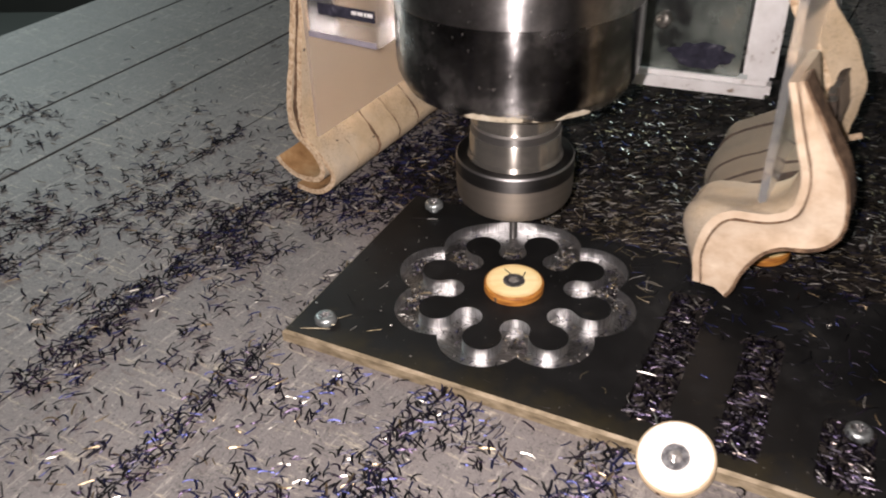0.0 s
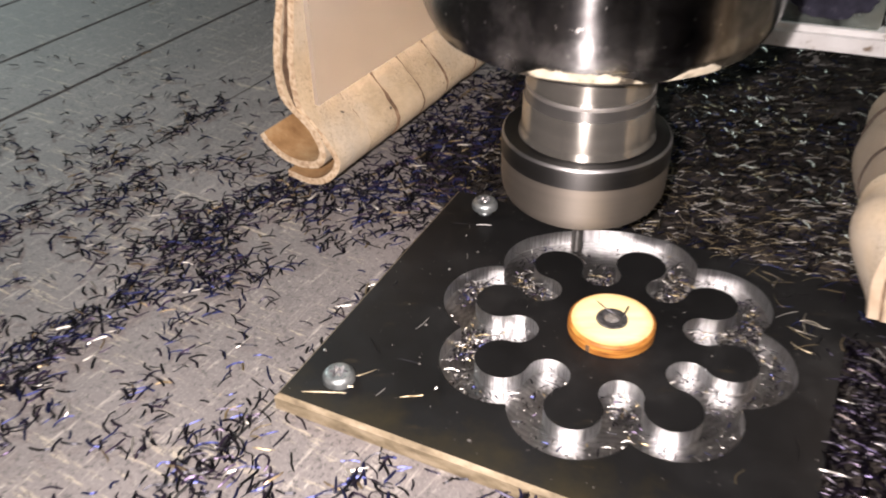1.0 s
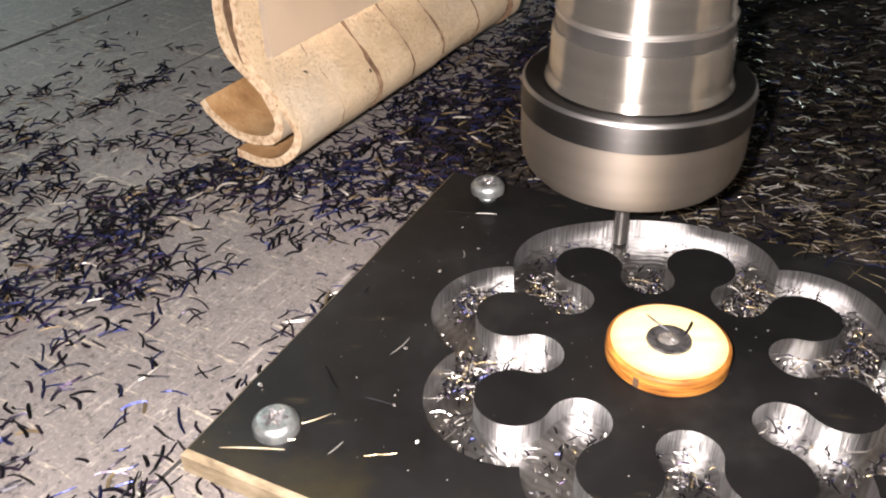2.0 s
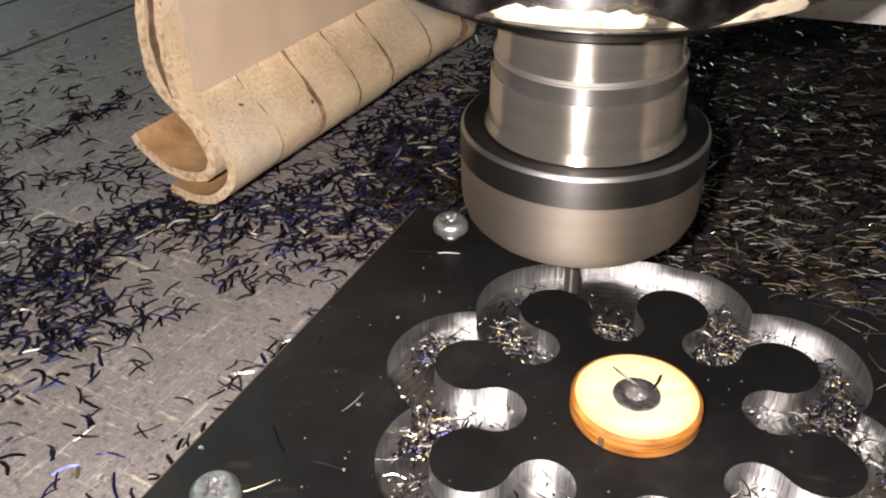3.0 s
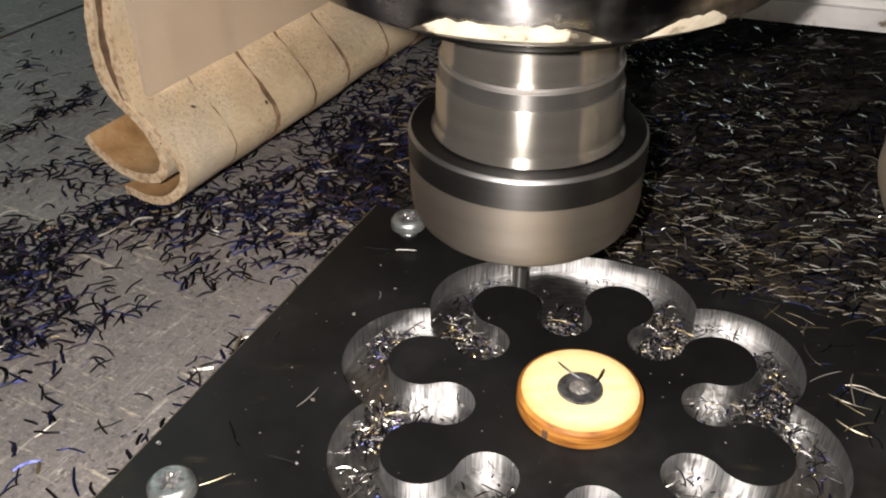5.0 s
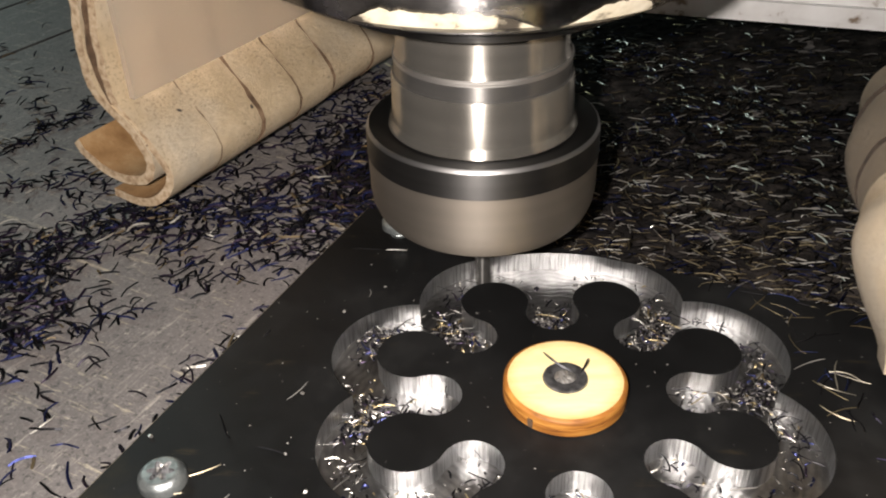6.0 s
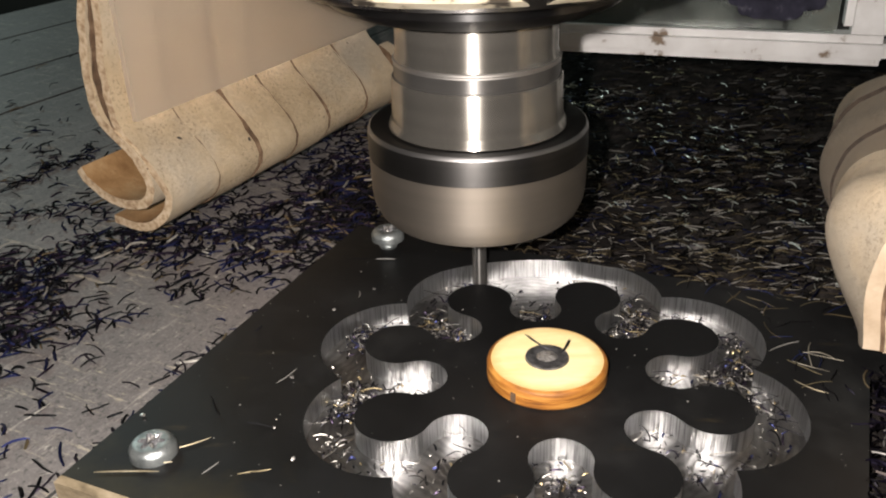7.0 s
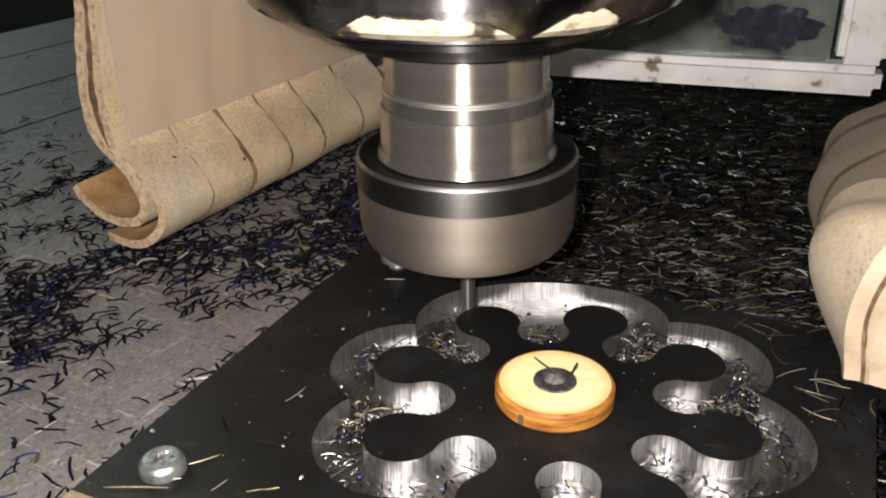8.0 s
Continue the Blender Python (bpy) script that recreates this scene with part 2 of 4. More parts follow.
LEATHER = leather_material()
FRONT = surface("cream_leather_end", [(0.3, (0.40, 0.30, 0.195)), (0.5, (0.55, 0.435, 0.31)), (0.7, (0.66, 0.56, 0.425))], 90, (0.85, 0.95), fine=0.6, depth=0.0005)
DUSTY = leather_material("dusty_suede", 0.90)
# Near-black strip ends: the shade inside the creases, painted on.
CREASE = surface("crease_shade", [(0.3, (0.018, 0.013, 0.010)), (0.7, (0.07, 0.05, 0.035))], 400, (0.8, 0.95), fine=0.5, depth=0.0003)
LEATHER_CUT = surface("leather_cut_edge", [(0.34, (0.28, 0.18, 0.10)), (0.48, (0.50, 0.37, 0.235)), (0.62, (0.62, 0.50, 0.345))], 620, (0.8, 0.95), fine=0.5, depth=0.0004)
PALE_EDGE = surface("pale_plywood_edge", [(0.3, (0.42, 0.30, 0.17)), (0.7, (0.66, 0.54, 0.38))], 300, (0.5, 0.7), stretch=(0.2, 0.2, 1))
LEATHER_BURN = surface("red_brown_leather_edge", [(0.3, (0.060, 0.036, 0.020)), (0.5, (0.135, 0.082, 0.046)), (0.7, (0.27, 0.18, 0.11))], 300, (0.8, 0.95), fine=0.5, depth=0.0003)
LEATHER_FLESH = surface("brown_flesh_side", [(0.3, (0.20, 0.105, 0.038)), (0.5, (0.31, 0.18, 0.075)), (0.7, (0.42, 0.28, 0.14))], 110, (0.85, 0.95), fine=0.6, depth=0.0005)
TABLE = table_material()
# Shade of the grooves, put into the colour of their walls and bottoms.
GROOVE = surface("groove_shade", [(0.3, (0.02, 0.02, 0.022)), (0.7, (0.07, 0.068, 0.065))], 120, (0.7, 0.9))
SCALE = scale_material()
RUST = surface("rusty_plate_edge", [(0.3, (0.10, 0.076, 0.045)), (0.5, (0.23, 0.185, 0.115)), (0.75, (0.38, 0.315, 0.22))], 160, (0.6, 0.8), 0.1, 0.5, 0.0003, (1, 1, 3))
CUT = machined_material("milled_steel_wall", (0.60, 0.615, 0.625), 0.36, 3600)
CUT_FLOOR = swirl_material()
CHIP = chip_material("blued_steel_chip", [(0.0, (0.010, 0.010, 0.013)), (0.40, (0.018, 0.016, 0.028)), (0.58, (0.020, 0.025, 0.085)), (0.78, (0.040, 0.028, 0.052)), (0.93, (0.26, 0.20, 0.12)), (0.975, (0.60, 0.58, 0.52))])
PILE = chip_material("dark_heaped_chip", [(0.0, (0.006, 0.006, 0.007)), (0.44, (0.016, 0.014, 0.014)), (0.58, (0.014, 0.020, 0.080)), (0.66, (0.08, 0.065, 0.045)), (0.80, (0.26, 0.215, 0.13)), (0.89, (0.62, 0.60, 0.55))], 0.33, 0.9)
BRIGHT = chip_material("bright_steel_chip", [(0.0, (0.012, 0.011, 0.013)), (0.46, (0.07, 0.066, 0.062)), (0.64, (0.24, 0.23, 0.215)), (0.86, (0.58, 0.56, 0.52)), (0.93, (0.36, 0.29, 0.16))])
STRAW = chip_material("straw_steel_chip", [(0.0, (0.012, 0.011, 0.013)), (0.42, (0.02, 0.03, 0.10)), (0.52, (0.16, 0.125, 0.07)), (0.66, (0.44, 0.38, 0.25)), (0.82, (0.72, 0.70, 0.64))], 0.32, 0.8)
GLINT = chip_material("glinting_slot_chip", [(0.0, (0.008, 0.007, 0.010)), (0.52, (0.020, 0.016, 0.034)), (0.74, (0.045, 0.036, 0.052)), (0.88, (0.16, 0.135, 0.125)), (0.95, (0.58, 0.56, 0.53))], 0.30, 0.85)
SINGLE = chip_material("single_blued_chip", [(0.0, (0.009, 0.009, 0.011)), (0.50, (0.018, 0.015, 0.022)), (0.68, (0.016, 0.022, 0.085)), (0.84, (0.034, 0.024, 0.040)), (0.95, (0.30, 0.24, 0.14)), (0.98, (0.60, 0.58, 0.52))], 0.36, 0.75, True)
SINGLE_STRAW = chip_material("single_straw_chip", [(0.0, (0.014, 0.013, 0.015)), (0.34, (0.02, 0.03, 0.10)), (0.44, (0.16, 0.125, 0.07)), (0.72, (0.28, 0.235, 0.14)), (0.90, (0.38, 0.35, 0.28))], 0.40, 0.7, True)
NOSE = spun_material("ground_steel", (0.36, 0.342, 0.305), 0.27, aniso=0.86, metal=0.86)
NUT_TOP = spun_material("dark_turned_steel", (0.105, 0.103, 0.100), 0.50, aniso=0.75)
NUT_LOW = spun_material("spinning_steel", (0.315, 0.282, 0.24), 0.58, scale=130, aniso=0.65, metal=0.92)
RIM = spun_material("bright_bevel", (0.34, 0.335, 0.33), 0.45, aniso=0.3)
PALE_RING = spun_material("pale_turned_ring", (0.58, 0.56, 0.53), 0.50, aniso=0.3)
BAND = spun_material("dark_nose_band", (0.20, 0.195, 0.185), 0.38, metal=0.8)
CHROME = chrome_material()
# Paler chrome: grey haze of the clear mount, put into the colour.
DULL_CHROME = chrome_material("hazed_chrome", (0.16, 0.34, 0.62), (0.26, 0.38))
FLANGE = spun_material("dark_flange", (0.10, 0.10, 0.10), 0.3)
CREAM = surface("worn_cream_paint", [(0.42, (0.05, 0.042, 0.032)), (0.48, (0.54, 0.48, 0.355)), (0.7, (0.74, 0.69, 0.56))], 160, (0.4, 0.6), 0, 0.2)
ZINC = surface("zinc_plated_steel", [(0.35, (0.20, 0.225, 0.225)), (0.65, (0.44, 0.475, 0.47))], 420, (0.26, 0.42), 0.75, 0.3, 0.0003)
BRIGHT_CRUMB = surface("bright_metal_crumb", [(0.3, (0.35, 0.33, 0.30)), (0.7, (0.75, 0.73, 0.70))], 900, (0.2, 0.4), 0.8)
DARK_SCREW = surface("grey_steel_screw", [(0.35, (0.10, 0.10, 0.105)), (0.5, (0.26, 0.26, 0.27)), (0.7, (0.50, 0.50, 0.50))], 700, (0.35, 0.55), 0.6, 0.8, 0.0006)
DARK_RING = surface("blackened_screw_rim", [(0.35, (0.06, 0.06, 0.063)), (0.7, (0.24, 0.24, 0.245))], 600, (0.3, 0.5), 0.7, 0.5, 0.0004)
PLY, PLY_EDGE = wood_material(), ply_edge_material()
# Same wood as the other washers; the strong near light is painted in as white.
OVERLIT = surface("overlit_plywood_face", [(0.3, (0.80, 0.77, 0.70)), (0.7, (0.90, 0.88, 0.83))], 60, (0.5, 0.6))
SCUFFED = clear_material("scuffed_acrylic", (0.66, 0.645, 0.63), (0.18, 0.34))
SMOKY = dirty_acrylic_material()
ACRYLIC = clear_material("clear_acrylic", (0.97, 0.98, 0.98), (0.0, 0.12))
MILKY = clear_material("milky_acrylic", (0.88, 0.87, 0.86), (0.10, 0.22))
MILKY.node_tree.nodes["Principled BSDF"].inputs["Transmission Weight"].default_value = 0.91
HAZY = clear_material("hazy_acrylic", (0.60, 0.55, 0.48), (0.34, 0.60))
HAZY.node_tree.nodes["Principled BSDF"].inputs["Transmission Weight"].default_value = 0.80
HAZY.node_tree.nodes["Principled BSDF"].inputs["IOR"].default_value = 1.15
FROST = surface("frosted_acrylic_edge", [(0.34, (0.20, 0.14, 0.09)), (0.39, (0.74, 0.73, 0.715)), (0.6, (0.86, 0.86, 0.85))], 80, (0.35, 0.5), 0, 0.1)
FROST.node_tree.nodes["Principled BSDF"].inputs["Transmission Weight"].default_value = 0.4
FROST.node_tree.nodes["Principled BSDF"].inputs["Transmission Weight"].default_value = 0.25
EDGE_FILM = surface("blue_grey_film", [(0.3, (0.16, 0.15, 0.18)), (0.7, (0.30, 0.28, 0.32))], 90, (0.3, 0.5))
PRINT = surface("dark_blue_film", [(0.3, (0.012, 0.012, 0.018)), (0.6, (0.030, 0.030, 0.045)), (0.75, (0.10, 0.10, 0.12))], 260, (0.75, 0.95), fine=0.5, spec=0.1)
FINES = surface("black_steel_fines", [(0.35, (0.009, 0.008, 0.0075)), (0.52, (0.020, 0.0175, 0.016)), (0.68, (0.055, 0.047, 0.042))], 160, (0.6, 0.9), 0.0, 0.8, 0.0008, None, 0.12)
PLAIN = surface("dark_shed_wall", [(0.3, (0.05, 0.055, 0.05)), (0.7, (0.09, 0.095, 0.09))], 2, (0.8, 0.9))


def glow_material():
    m, nodes, links, p = material("white_light_emitter")
    p.inputs["Base Color"].default_value = (0.8, 0.8, 0.8, 1)
    p.inputs["Emission Color"].default_value = (1.0, 0.91, 0.84, 1)
    p.inputs["Emission Strength"].default_value = 10000
    return m


GLOW = glow_material()


# ---- mesh helpers ----
def part(name, bm, mat, parent=None, label="", smooth=True):
    me = bpy.data.meshes.new(name)
    bmesh.ops.recalc_face_normals(bm, faces=bm.faces)
    bm.to_mesh(me)
    bm.free()
    for m in (mat if isinstance(mat, (list, tuple)) else [mat]):
        me.materials.append(m)
    if smooth:
        for poly in me.polygons:
            poly.use_smooth = True
        me.set_sharp_from_angle(angle=radians(35))
    ob = new(name, me)
    ob.parent = parent
    return tagged(ob, label)


def empty(name, m=None):
    ob = new(name)
    ob.empty_display_size = 0.01
    if m is not None:
        ob.matrix_world = m
    return ob


def lathe(profile, steps=96):
    """A turned solid from (radius, height) pairs; ends at radius 0 close it."""
    bm = bmesh.new()
    rings = []
    for r, z in profile:
        if r < 1e-6:
            rings.append([bm.verts.new((0, 0, z))])
        else:
            rings.append([bm.verts.new((r * math.cos(2 * math.pi * k / steps), r * math.sin(2 * math.pi * k / steps), z)) for k in range(steps)])
    for a, b in zip(rings, rings[1:]):
        for k in range(steps):
            j = (k + 1) % steps
            if len(a) == 1:
                bm.faces.new((a[0], b[k], b[j]))
            elif len(b) == 1:
                bm.faces.new((a[k], a[j], b[0]))
            else:
                bm.faces.new((a[k], a[j], b[j], b[k]))
    return bm


def box_mesh(x0, x1, y0, y1, z0, z1, bevel=0.0):
    bm = bmesh.new()
    bmesh.ops.create_cube(bm, size=1)
    for v in bm.verts:
        v.co = ((x0 + x1) / 2 + v.co.x * (x1 - x0), (y0 + y1) / 2 + v.co.y * (y1 - y0), (z0 + z1) / 2 + v.co.z * (z1 - z0))
    if bevel:
        bmesh.ops.bevel(bm, geom=bm.edges[:], offset=bevel, segments=2, affect="EDGES")
    return bm


def tessellated(bm, loops, z, index=0):
    """A flat face between an outer loop and its holes."""
    flat = [[Vector((x, y, 0)) for x, y in loop] for loop in loops]
    points = [bm.verts.new((x, y, z)) for loop in loops for x, y in loop]
    from mathutils import geometry
    for tri in geometry.tessellate_polygon(flat):
        if len(set(tri)) == 3:
            try:
                bm.faces.new([points[i] for i in tri]).material_index = index
            except ValueError:
                pass


def wall_band(bm, loop, z0, z1, index=0):
    low = [bm.verts.new((x, y, z0)) for x, y in loop]
    high = [bm.verts.new((x, y, z1)) for x, y in loop]
    for k in range(len(loop)):
        j = (k + 1) % len(loop)
        bm.faces.new((low[k], low[j], high[j], high[k])).material_index = index


def spline(points, count):
    """Points evenly spaced along a smooth curve through the given ones."""
    p = [Vector(q) for q in points]
    p = [2 * p[0] - p[1]] + p + [2 * p[-1] - p[-2]]
    fine = []
    for i in range(1, len(p) - 2):
        for s in range(20):
            t = s / 20
            fine.append(0.5 * (2 * p[i] + (p[i + 1] - p[i - 1]) * t + (2 * p[i - 1] - 5 * p[i] + 4 * p[i + 1] - p[i + 2]) * t * t
                               + (3 * p[i] - p[i - 1] - 3 * p[i + 1] + p[i + 2]) * t ** 3))
    fine.append(p[-2])
    d = [0.0]
    for a, b in zip(fine, fine[1:]):
        d.append(d[-1] + (b - a).length)
    out, i = [], 0
    for k in range(count):
        s = d[-1] * k / (count - 1)
        while i < len(d) - 2 and d[i + 1] < s:
            i += 1
        f = (s - d[i]) / max(d[i + 1] - d[i], 1e-9)
        out.append(fine[i].lerp(fine[i + 1], min(max(f, 0), 1)))
    return out


# ---- setting ----
TOP = -0.0045          # the table's surface; the steel plate's surface is z = 0
G = Vector((math.cos(radians(62.7)), math.sin(radians(62.7))))     # along the table's grooves
N = Vector((G.y, -G.x))                                            # across them
GROOVES = [-0.334, -0.277, -0.232, -0.171, -0.1135, -0.058, 0.002, 0.0545, 0.110, 0.165, 0.221, 0.276, 0.331]


def make_table():
    """The bed in strips between the grooves, which are real recesses."""
    bed = empty("floor")
    turn = Matrix.Rotation(radians(62.7 - 90), 4, "Z")
    bed.matrix_world = turn
    tagged(bed, "grey fibreboard machine bed with parallel grooves", "machine bed", kind="structure")
    cuts = [-0.386] + GROOVES + [0.42]
    halves = [0.0] + [0.0010 if c < -0.2 else 0.0004 for c in cuts[1:-1]] + [0.0]
    for k, (a, b) in enumerate(zip(cuts, cuts[1:])):
        bm = box_mesh(a + halves[k], b - halves[k + 1], -0.55, 0.95, TOP - 0.018, TOP)
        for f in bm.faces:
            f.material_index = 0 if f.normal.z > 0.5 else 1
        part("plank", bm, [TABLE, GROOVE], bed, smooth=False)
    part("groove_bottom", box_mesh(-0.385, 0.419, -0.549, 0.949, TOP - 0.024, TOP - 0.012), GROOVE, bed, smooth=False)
    part("base", box_mesh(-0.36, 0.37, -0.50, 0.90, -0.2795, TOP - 0.0245), PLAIN, bed, "dark machine base under the bed", smooth=False)
    ground = part("ground", box_mesh(-1.1, 1.1, -1.1, 1.1, -0.32, -0.28), PLAIN, smooth=False)
    tagged(ground, "dark bare shed floor below the machine", "floor", kind="structure")
    for nm, d in (("wall_north", (-1.1, 1.1, 1.1, 1.16)), ("wall_south", (-1.1, 1.1, -1.16, -1.1)), ("wall_east", (1.1, 1.16, -1.1, 1.1)), ("wall_west", (-1.16, -1.1, -1.1, 1.1))):
        tagged(part(nm, box_mesh(*d, -0.30, 1.2), PLAIN, smooth=False), "plain dark shed wall", "wall", kind="structure")
    tagged(part("ceiling", box_mesh(-1.1, 1.1, -1.1, 1.1, 1.2, 1.26), PLAIN, smooth=False), "plain dark shed ceiling", "ceiling", kind="structure")



make_table()

# ---- the steel plate with its milled pocket ----
LOBE_R, LOBE, SLOT_R, SLOT, SCALLOP, CUSP = 0.0275, 0.0063, 0.0217, 0.0049, 0.0142, 0.035
DEPTH = -0.0041


def polar(r, deg):
    return Vector((r * math.cos(radians(deg)), r * math.sin(radians(deg))))


def arc(c, r, a0, a1, n):
    return [(c.x + r * math.cos(radians(a0 + (a1 - a0) * k / n)), c.y + r * math.sin(radians(a0 + (a1 - a0) * k / n))) for k in range(n + 1)]


def island_loop():
    out = []
    for k in range(8):
        s, l, s2 = polar(SLOT_R, 45 * k), polar(LOBE_R, 45 * k + 22.5), polar(SLOT_R, 45 * k + 45)
        a_in = math.degrees(math.atan2(s.y - l.y, s.x - l.x))
        a_out = math.degrees(math.atan2(s2.y - l.y, s2.x - l.x))
        while a_out < a_in:
            a_out += 360
        out += arc(l, LOBE, a_in, a_out, 22)[:-1]
        b_in = math.degrees(math.atan2(l.y - s2.y, l.x - s2.x))
        l2 = polar(LOBE_R, 45 * k + 67.5)
        b_out = math.degrees(math.atan2(l2.y - s2.y, l2.x - s2.x))
        while b_out > b_in:
            b_out -= 360
        out += arc(s2, SLOT, b_in, b_out, 16)[:-1]
    return out


def pocket_loop():
    """Scallops round the lobes; the two by the cutter run together in one long arc."""
    out = []
    for k in range(8):
        l = polar(LOBE_R, 45 * k + 22.5)
        c0, c1 = polar(CUSP, 45 * k), polar(CUSP, 45 * k + 45)
        r = (c0 - l).length
        a0 = math.degrees(math.atan2(c0.y - l.y, c0.x - l.x))
        a1 = math.degrees(math.atan2(c1.y - l.y, c1.x - l.x))
        while a1 < a0:
            a1 += 360
        if k == 1:
            out += [q for q in arc(l, r, a0, a1, 40) if math.degrees(math.atan2(q[1], q[0])) < 67.5]
            out += arc(Vector((0, 0)), LOBE_R + r, 67.5, 112.5, 24)[:-1]
        elif k == 2:
            out += [q for q in arc(l, r, a0, a1, 40) if math.degrees(math.atan2(q[1], q[0])) > 112.5][:-1]
        else:
            out += arc(l, r, a0, a1, 40)[:-1]
    return out


PLATE_ANGLE = -23.3
PLATE = Matrix.Translation((-0.0750, -0.0234, 0)) @ Matrix.Rotation(radians(PLATE_ANGLE), 4, "Z")
PLATE_D = 0.0935


def plate_point(u, v):
    p = PLATE @ Vector((u, v, 0))
    return (p.x, p.y)


def on_plate(x, y, margin=0.0):
    q = PLATE.inverted() @ Vector((x, y, 0))
    return q.x > margin and margin < q.y < PLATE_D - margin and q.x < 0.26


def rounded_slot(u0, u1, v0, v1, r=0.003):
    loop = []
    for cu, cv, a in ((u1 - r, v1 - r, 0), (u0 + r, v1 - r, 90), (u0 + r, v0 + r, 180), (u1 - r, v0 + r, 270)):
        loop += [plate_point(cu + r * math.cos(radians(a + 15 * k)), cv + r * math.sin(radians(a + 15 * k))) for k in range(7)]
    return loop


SLOTS = [(0.1095, 0.1215, 0.009, 0.072), (0.1355, 0.1470, 0.006, 0.060), (0.1610, 0.1750, 0.006, 0.032)]


def make_plate():
    root = empty("steel_plate")
    tagged(root, "black mill-scale steel plate with a flower-shaped milled pocket", "steel plate")
    e = 0.0009
    edge = [(0, 0), (0.26, 0), (0.26, PLATE_D), (0, PLATE_D)]
    inset = [(e, e), (0.26 - e, e), (0.26 - e, PLATE_D - e), (e, PLATE_D - e)]
    outer = [plate_point(*q) for q in inset]
    pocket, island = pocket_loop(), island_loop()
    holes = [rounded_slot(*s) for s in SLOTS]
    bm = bmesh.new()
    tessellated(bm, [outer, pocket] + holes, 0.0)
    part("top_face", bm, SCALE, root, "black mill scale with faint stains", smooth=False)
    bm = bmesh.new()
    rim = [plate_point(*q) for q in edge]
    wall_band(bm, rim, TOP + 0.0002, -e)
    low, high = [bm.verts.new((*q, -e)) for q in rim], [bm.verts.new((*q, 0)) for q in outer]
    for k in range(4):
        bm.faces.new((low[k], low[(k + 1) % 4], high[(k + 1) % 4], high[k]))
    part("plate_edge", bm, RUST, root, "tan rusty sawn edge", smooth=False)
    bm = bmesh.new()
    wall_band(bm, pocket, DEPTH, 0)
    part("pocket_wall", bm, CUT, root, "bright milled wall with cutter marks")
    bm = bmesh.new()
    tessellated(bm, [pocket, island], DEPTH)
    part("pocket_floor", bm, CUT_FLOOR, root, "bright swirled pocket floor", smooth=False)
    bm = bmesh.new()
    tessellated(bm, [island], 0.0)
    part("island_top", bm, SCALE, root, "black eight-lobed island", smooth=False)
    bm = bmesh.new()
    wall_band(bm, island, DEPTH, 0)
    part("island_wall", bm, CUT, root, "bright milled island wall")
    for s in holes:
        bm = bmesh.new()
        wall_band(bm, s, DEPTH, 0)
        tessellated(bm, [s], DEPTH)
        part("slot", bm, FINES, root, "older milled slot packed with chips", smooth=False)
    return root


make_plate()


# ---- screws and wooden washers ----
def screw_parts(root, r, h, mat):
    """A pan head with a star recess."""
    prof = [(0, 0), (r, 0), (r, h * 0.50), (r * 0.97, h * 0.66), (r * 0.88, h * 0.84), (r * 0.80, h * 0.95), (r * 0.72, h)]
    head = part("screw_head", lathe(prof + [(r * 0.62, h)], 48), mat, root)
    bm = bmesh.new()
    star, foot = [], []
    for k in range(48):
        a = 2 * math.pi * k / 48
        q = r * (0.46 + 0.13 * math.cos(6 * a))
        star.append(bm.verts.new((q * math.cos(a), q * math.sin(a), h)))
        foot.append(bm.verts.new((q * 0.86 * math.cos(a), q * 0.86 * math.sin(a), h * 0.45)))
    mid = bm.verts.new((0, 0, h * 0.40))
    rim = [bm.verts.new((r * 0.62 * math.cos(2 * math.pi * k / 48), r * 0.62 * math.sin(2 * math.pi * k / 48), h)) for k in range(48)]
    for k in range(48):
        j = (k + 1) % 48
        bm.faces.new((rim[k], rim[j], star[j], star[k]))
        bm.faces.new((star[k], star[j], foot[j], foot[k])).material_index = 1
        bm.faces.new((foot[k], foot[j], mid)).material_index = 1
    part("recess", bm, [mat, DARK_SCREW], head, "dirty star-shaped recess")
    rnd = random.Random(int(r * 1e6))
    for _ in range(7):
        a, q = rnd.uniform(0, 6.28), r * 0.42 * rnd.random() ** 0.5
        bm = bmesh.new()
        bmesh.ops.create_icosphere(bm, subdivisions=1, radius=r * rnd.uniform(0.07, 0.14))
        for v in bm.verts:
            v.co *= rnd.uniform(0.6, 1.3)
        bm.transform(Matrix.Translation((q * math.cos(a), q * math.sin(a), h * rnd.uniform(0.62, 0.95))))
        part("metal_crumb", bm, BRIGHT_CRUMB, head, smooth=False)


def make_screw(x, y, z, label, proud=0.0):
    root = empty("screw", pose(x, y, z + proud, 0, 0, 0))
    tagged(root, label, "screw", "screws holding the plate")
    screw_parts(root, 0.0036, 0.0023, ZINC)
    if proud:
        part("shank", lathe([(0, -proud), (0.0019, -proud), (0.0021, -proud * 0.7), (0.0018, -proud * 0.5), (0.0021, -proud * 0.3), (0.0019, 0.0001), (0, 0.0001)], 24), ZINC, root)
    return root


make_screw(-0.0614, -0.0183, 0.0, "zinc-plated star-head screw holding the plate corner")
make_screw(-0.0300, 0.0500, 0.0, "zinc-plated star-head screw standing proud beside the cutter", 0.0019)
make_screw(0.0934, -0.0630, -0.0015, "bright round-headed screw down in a slot of the plate")


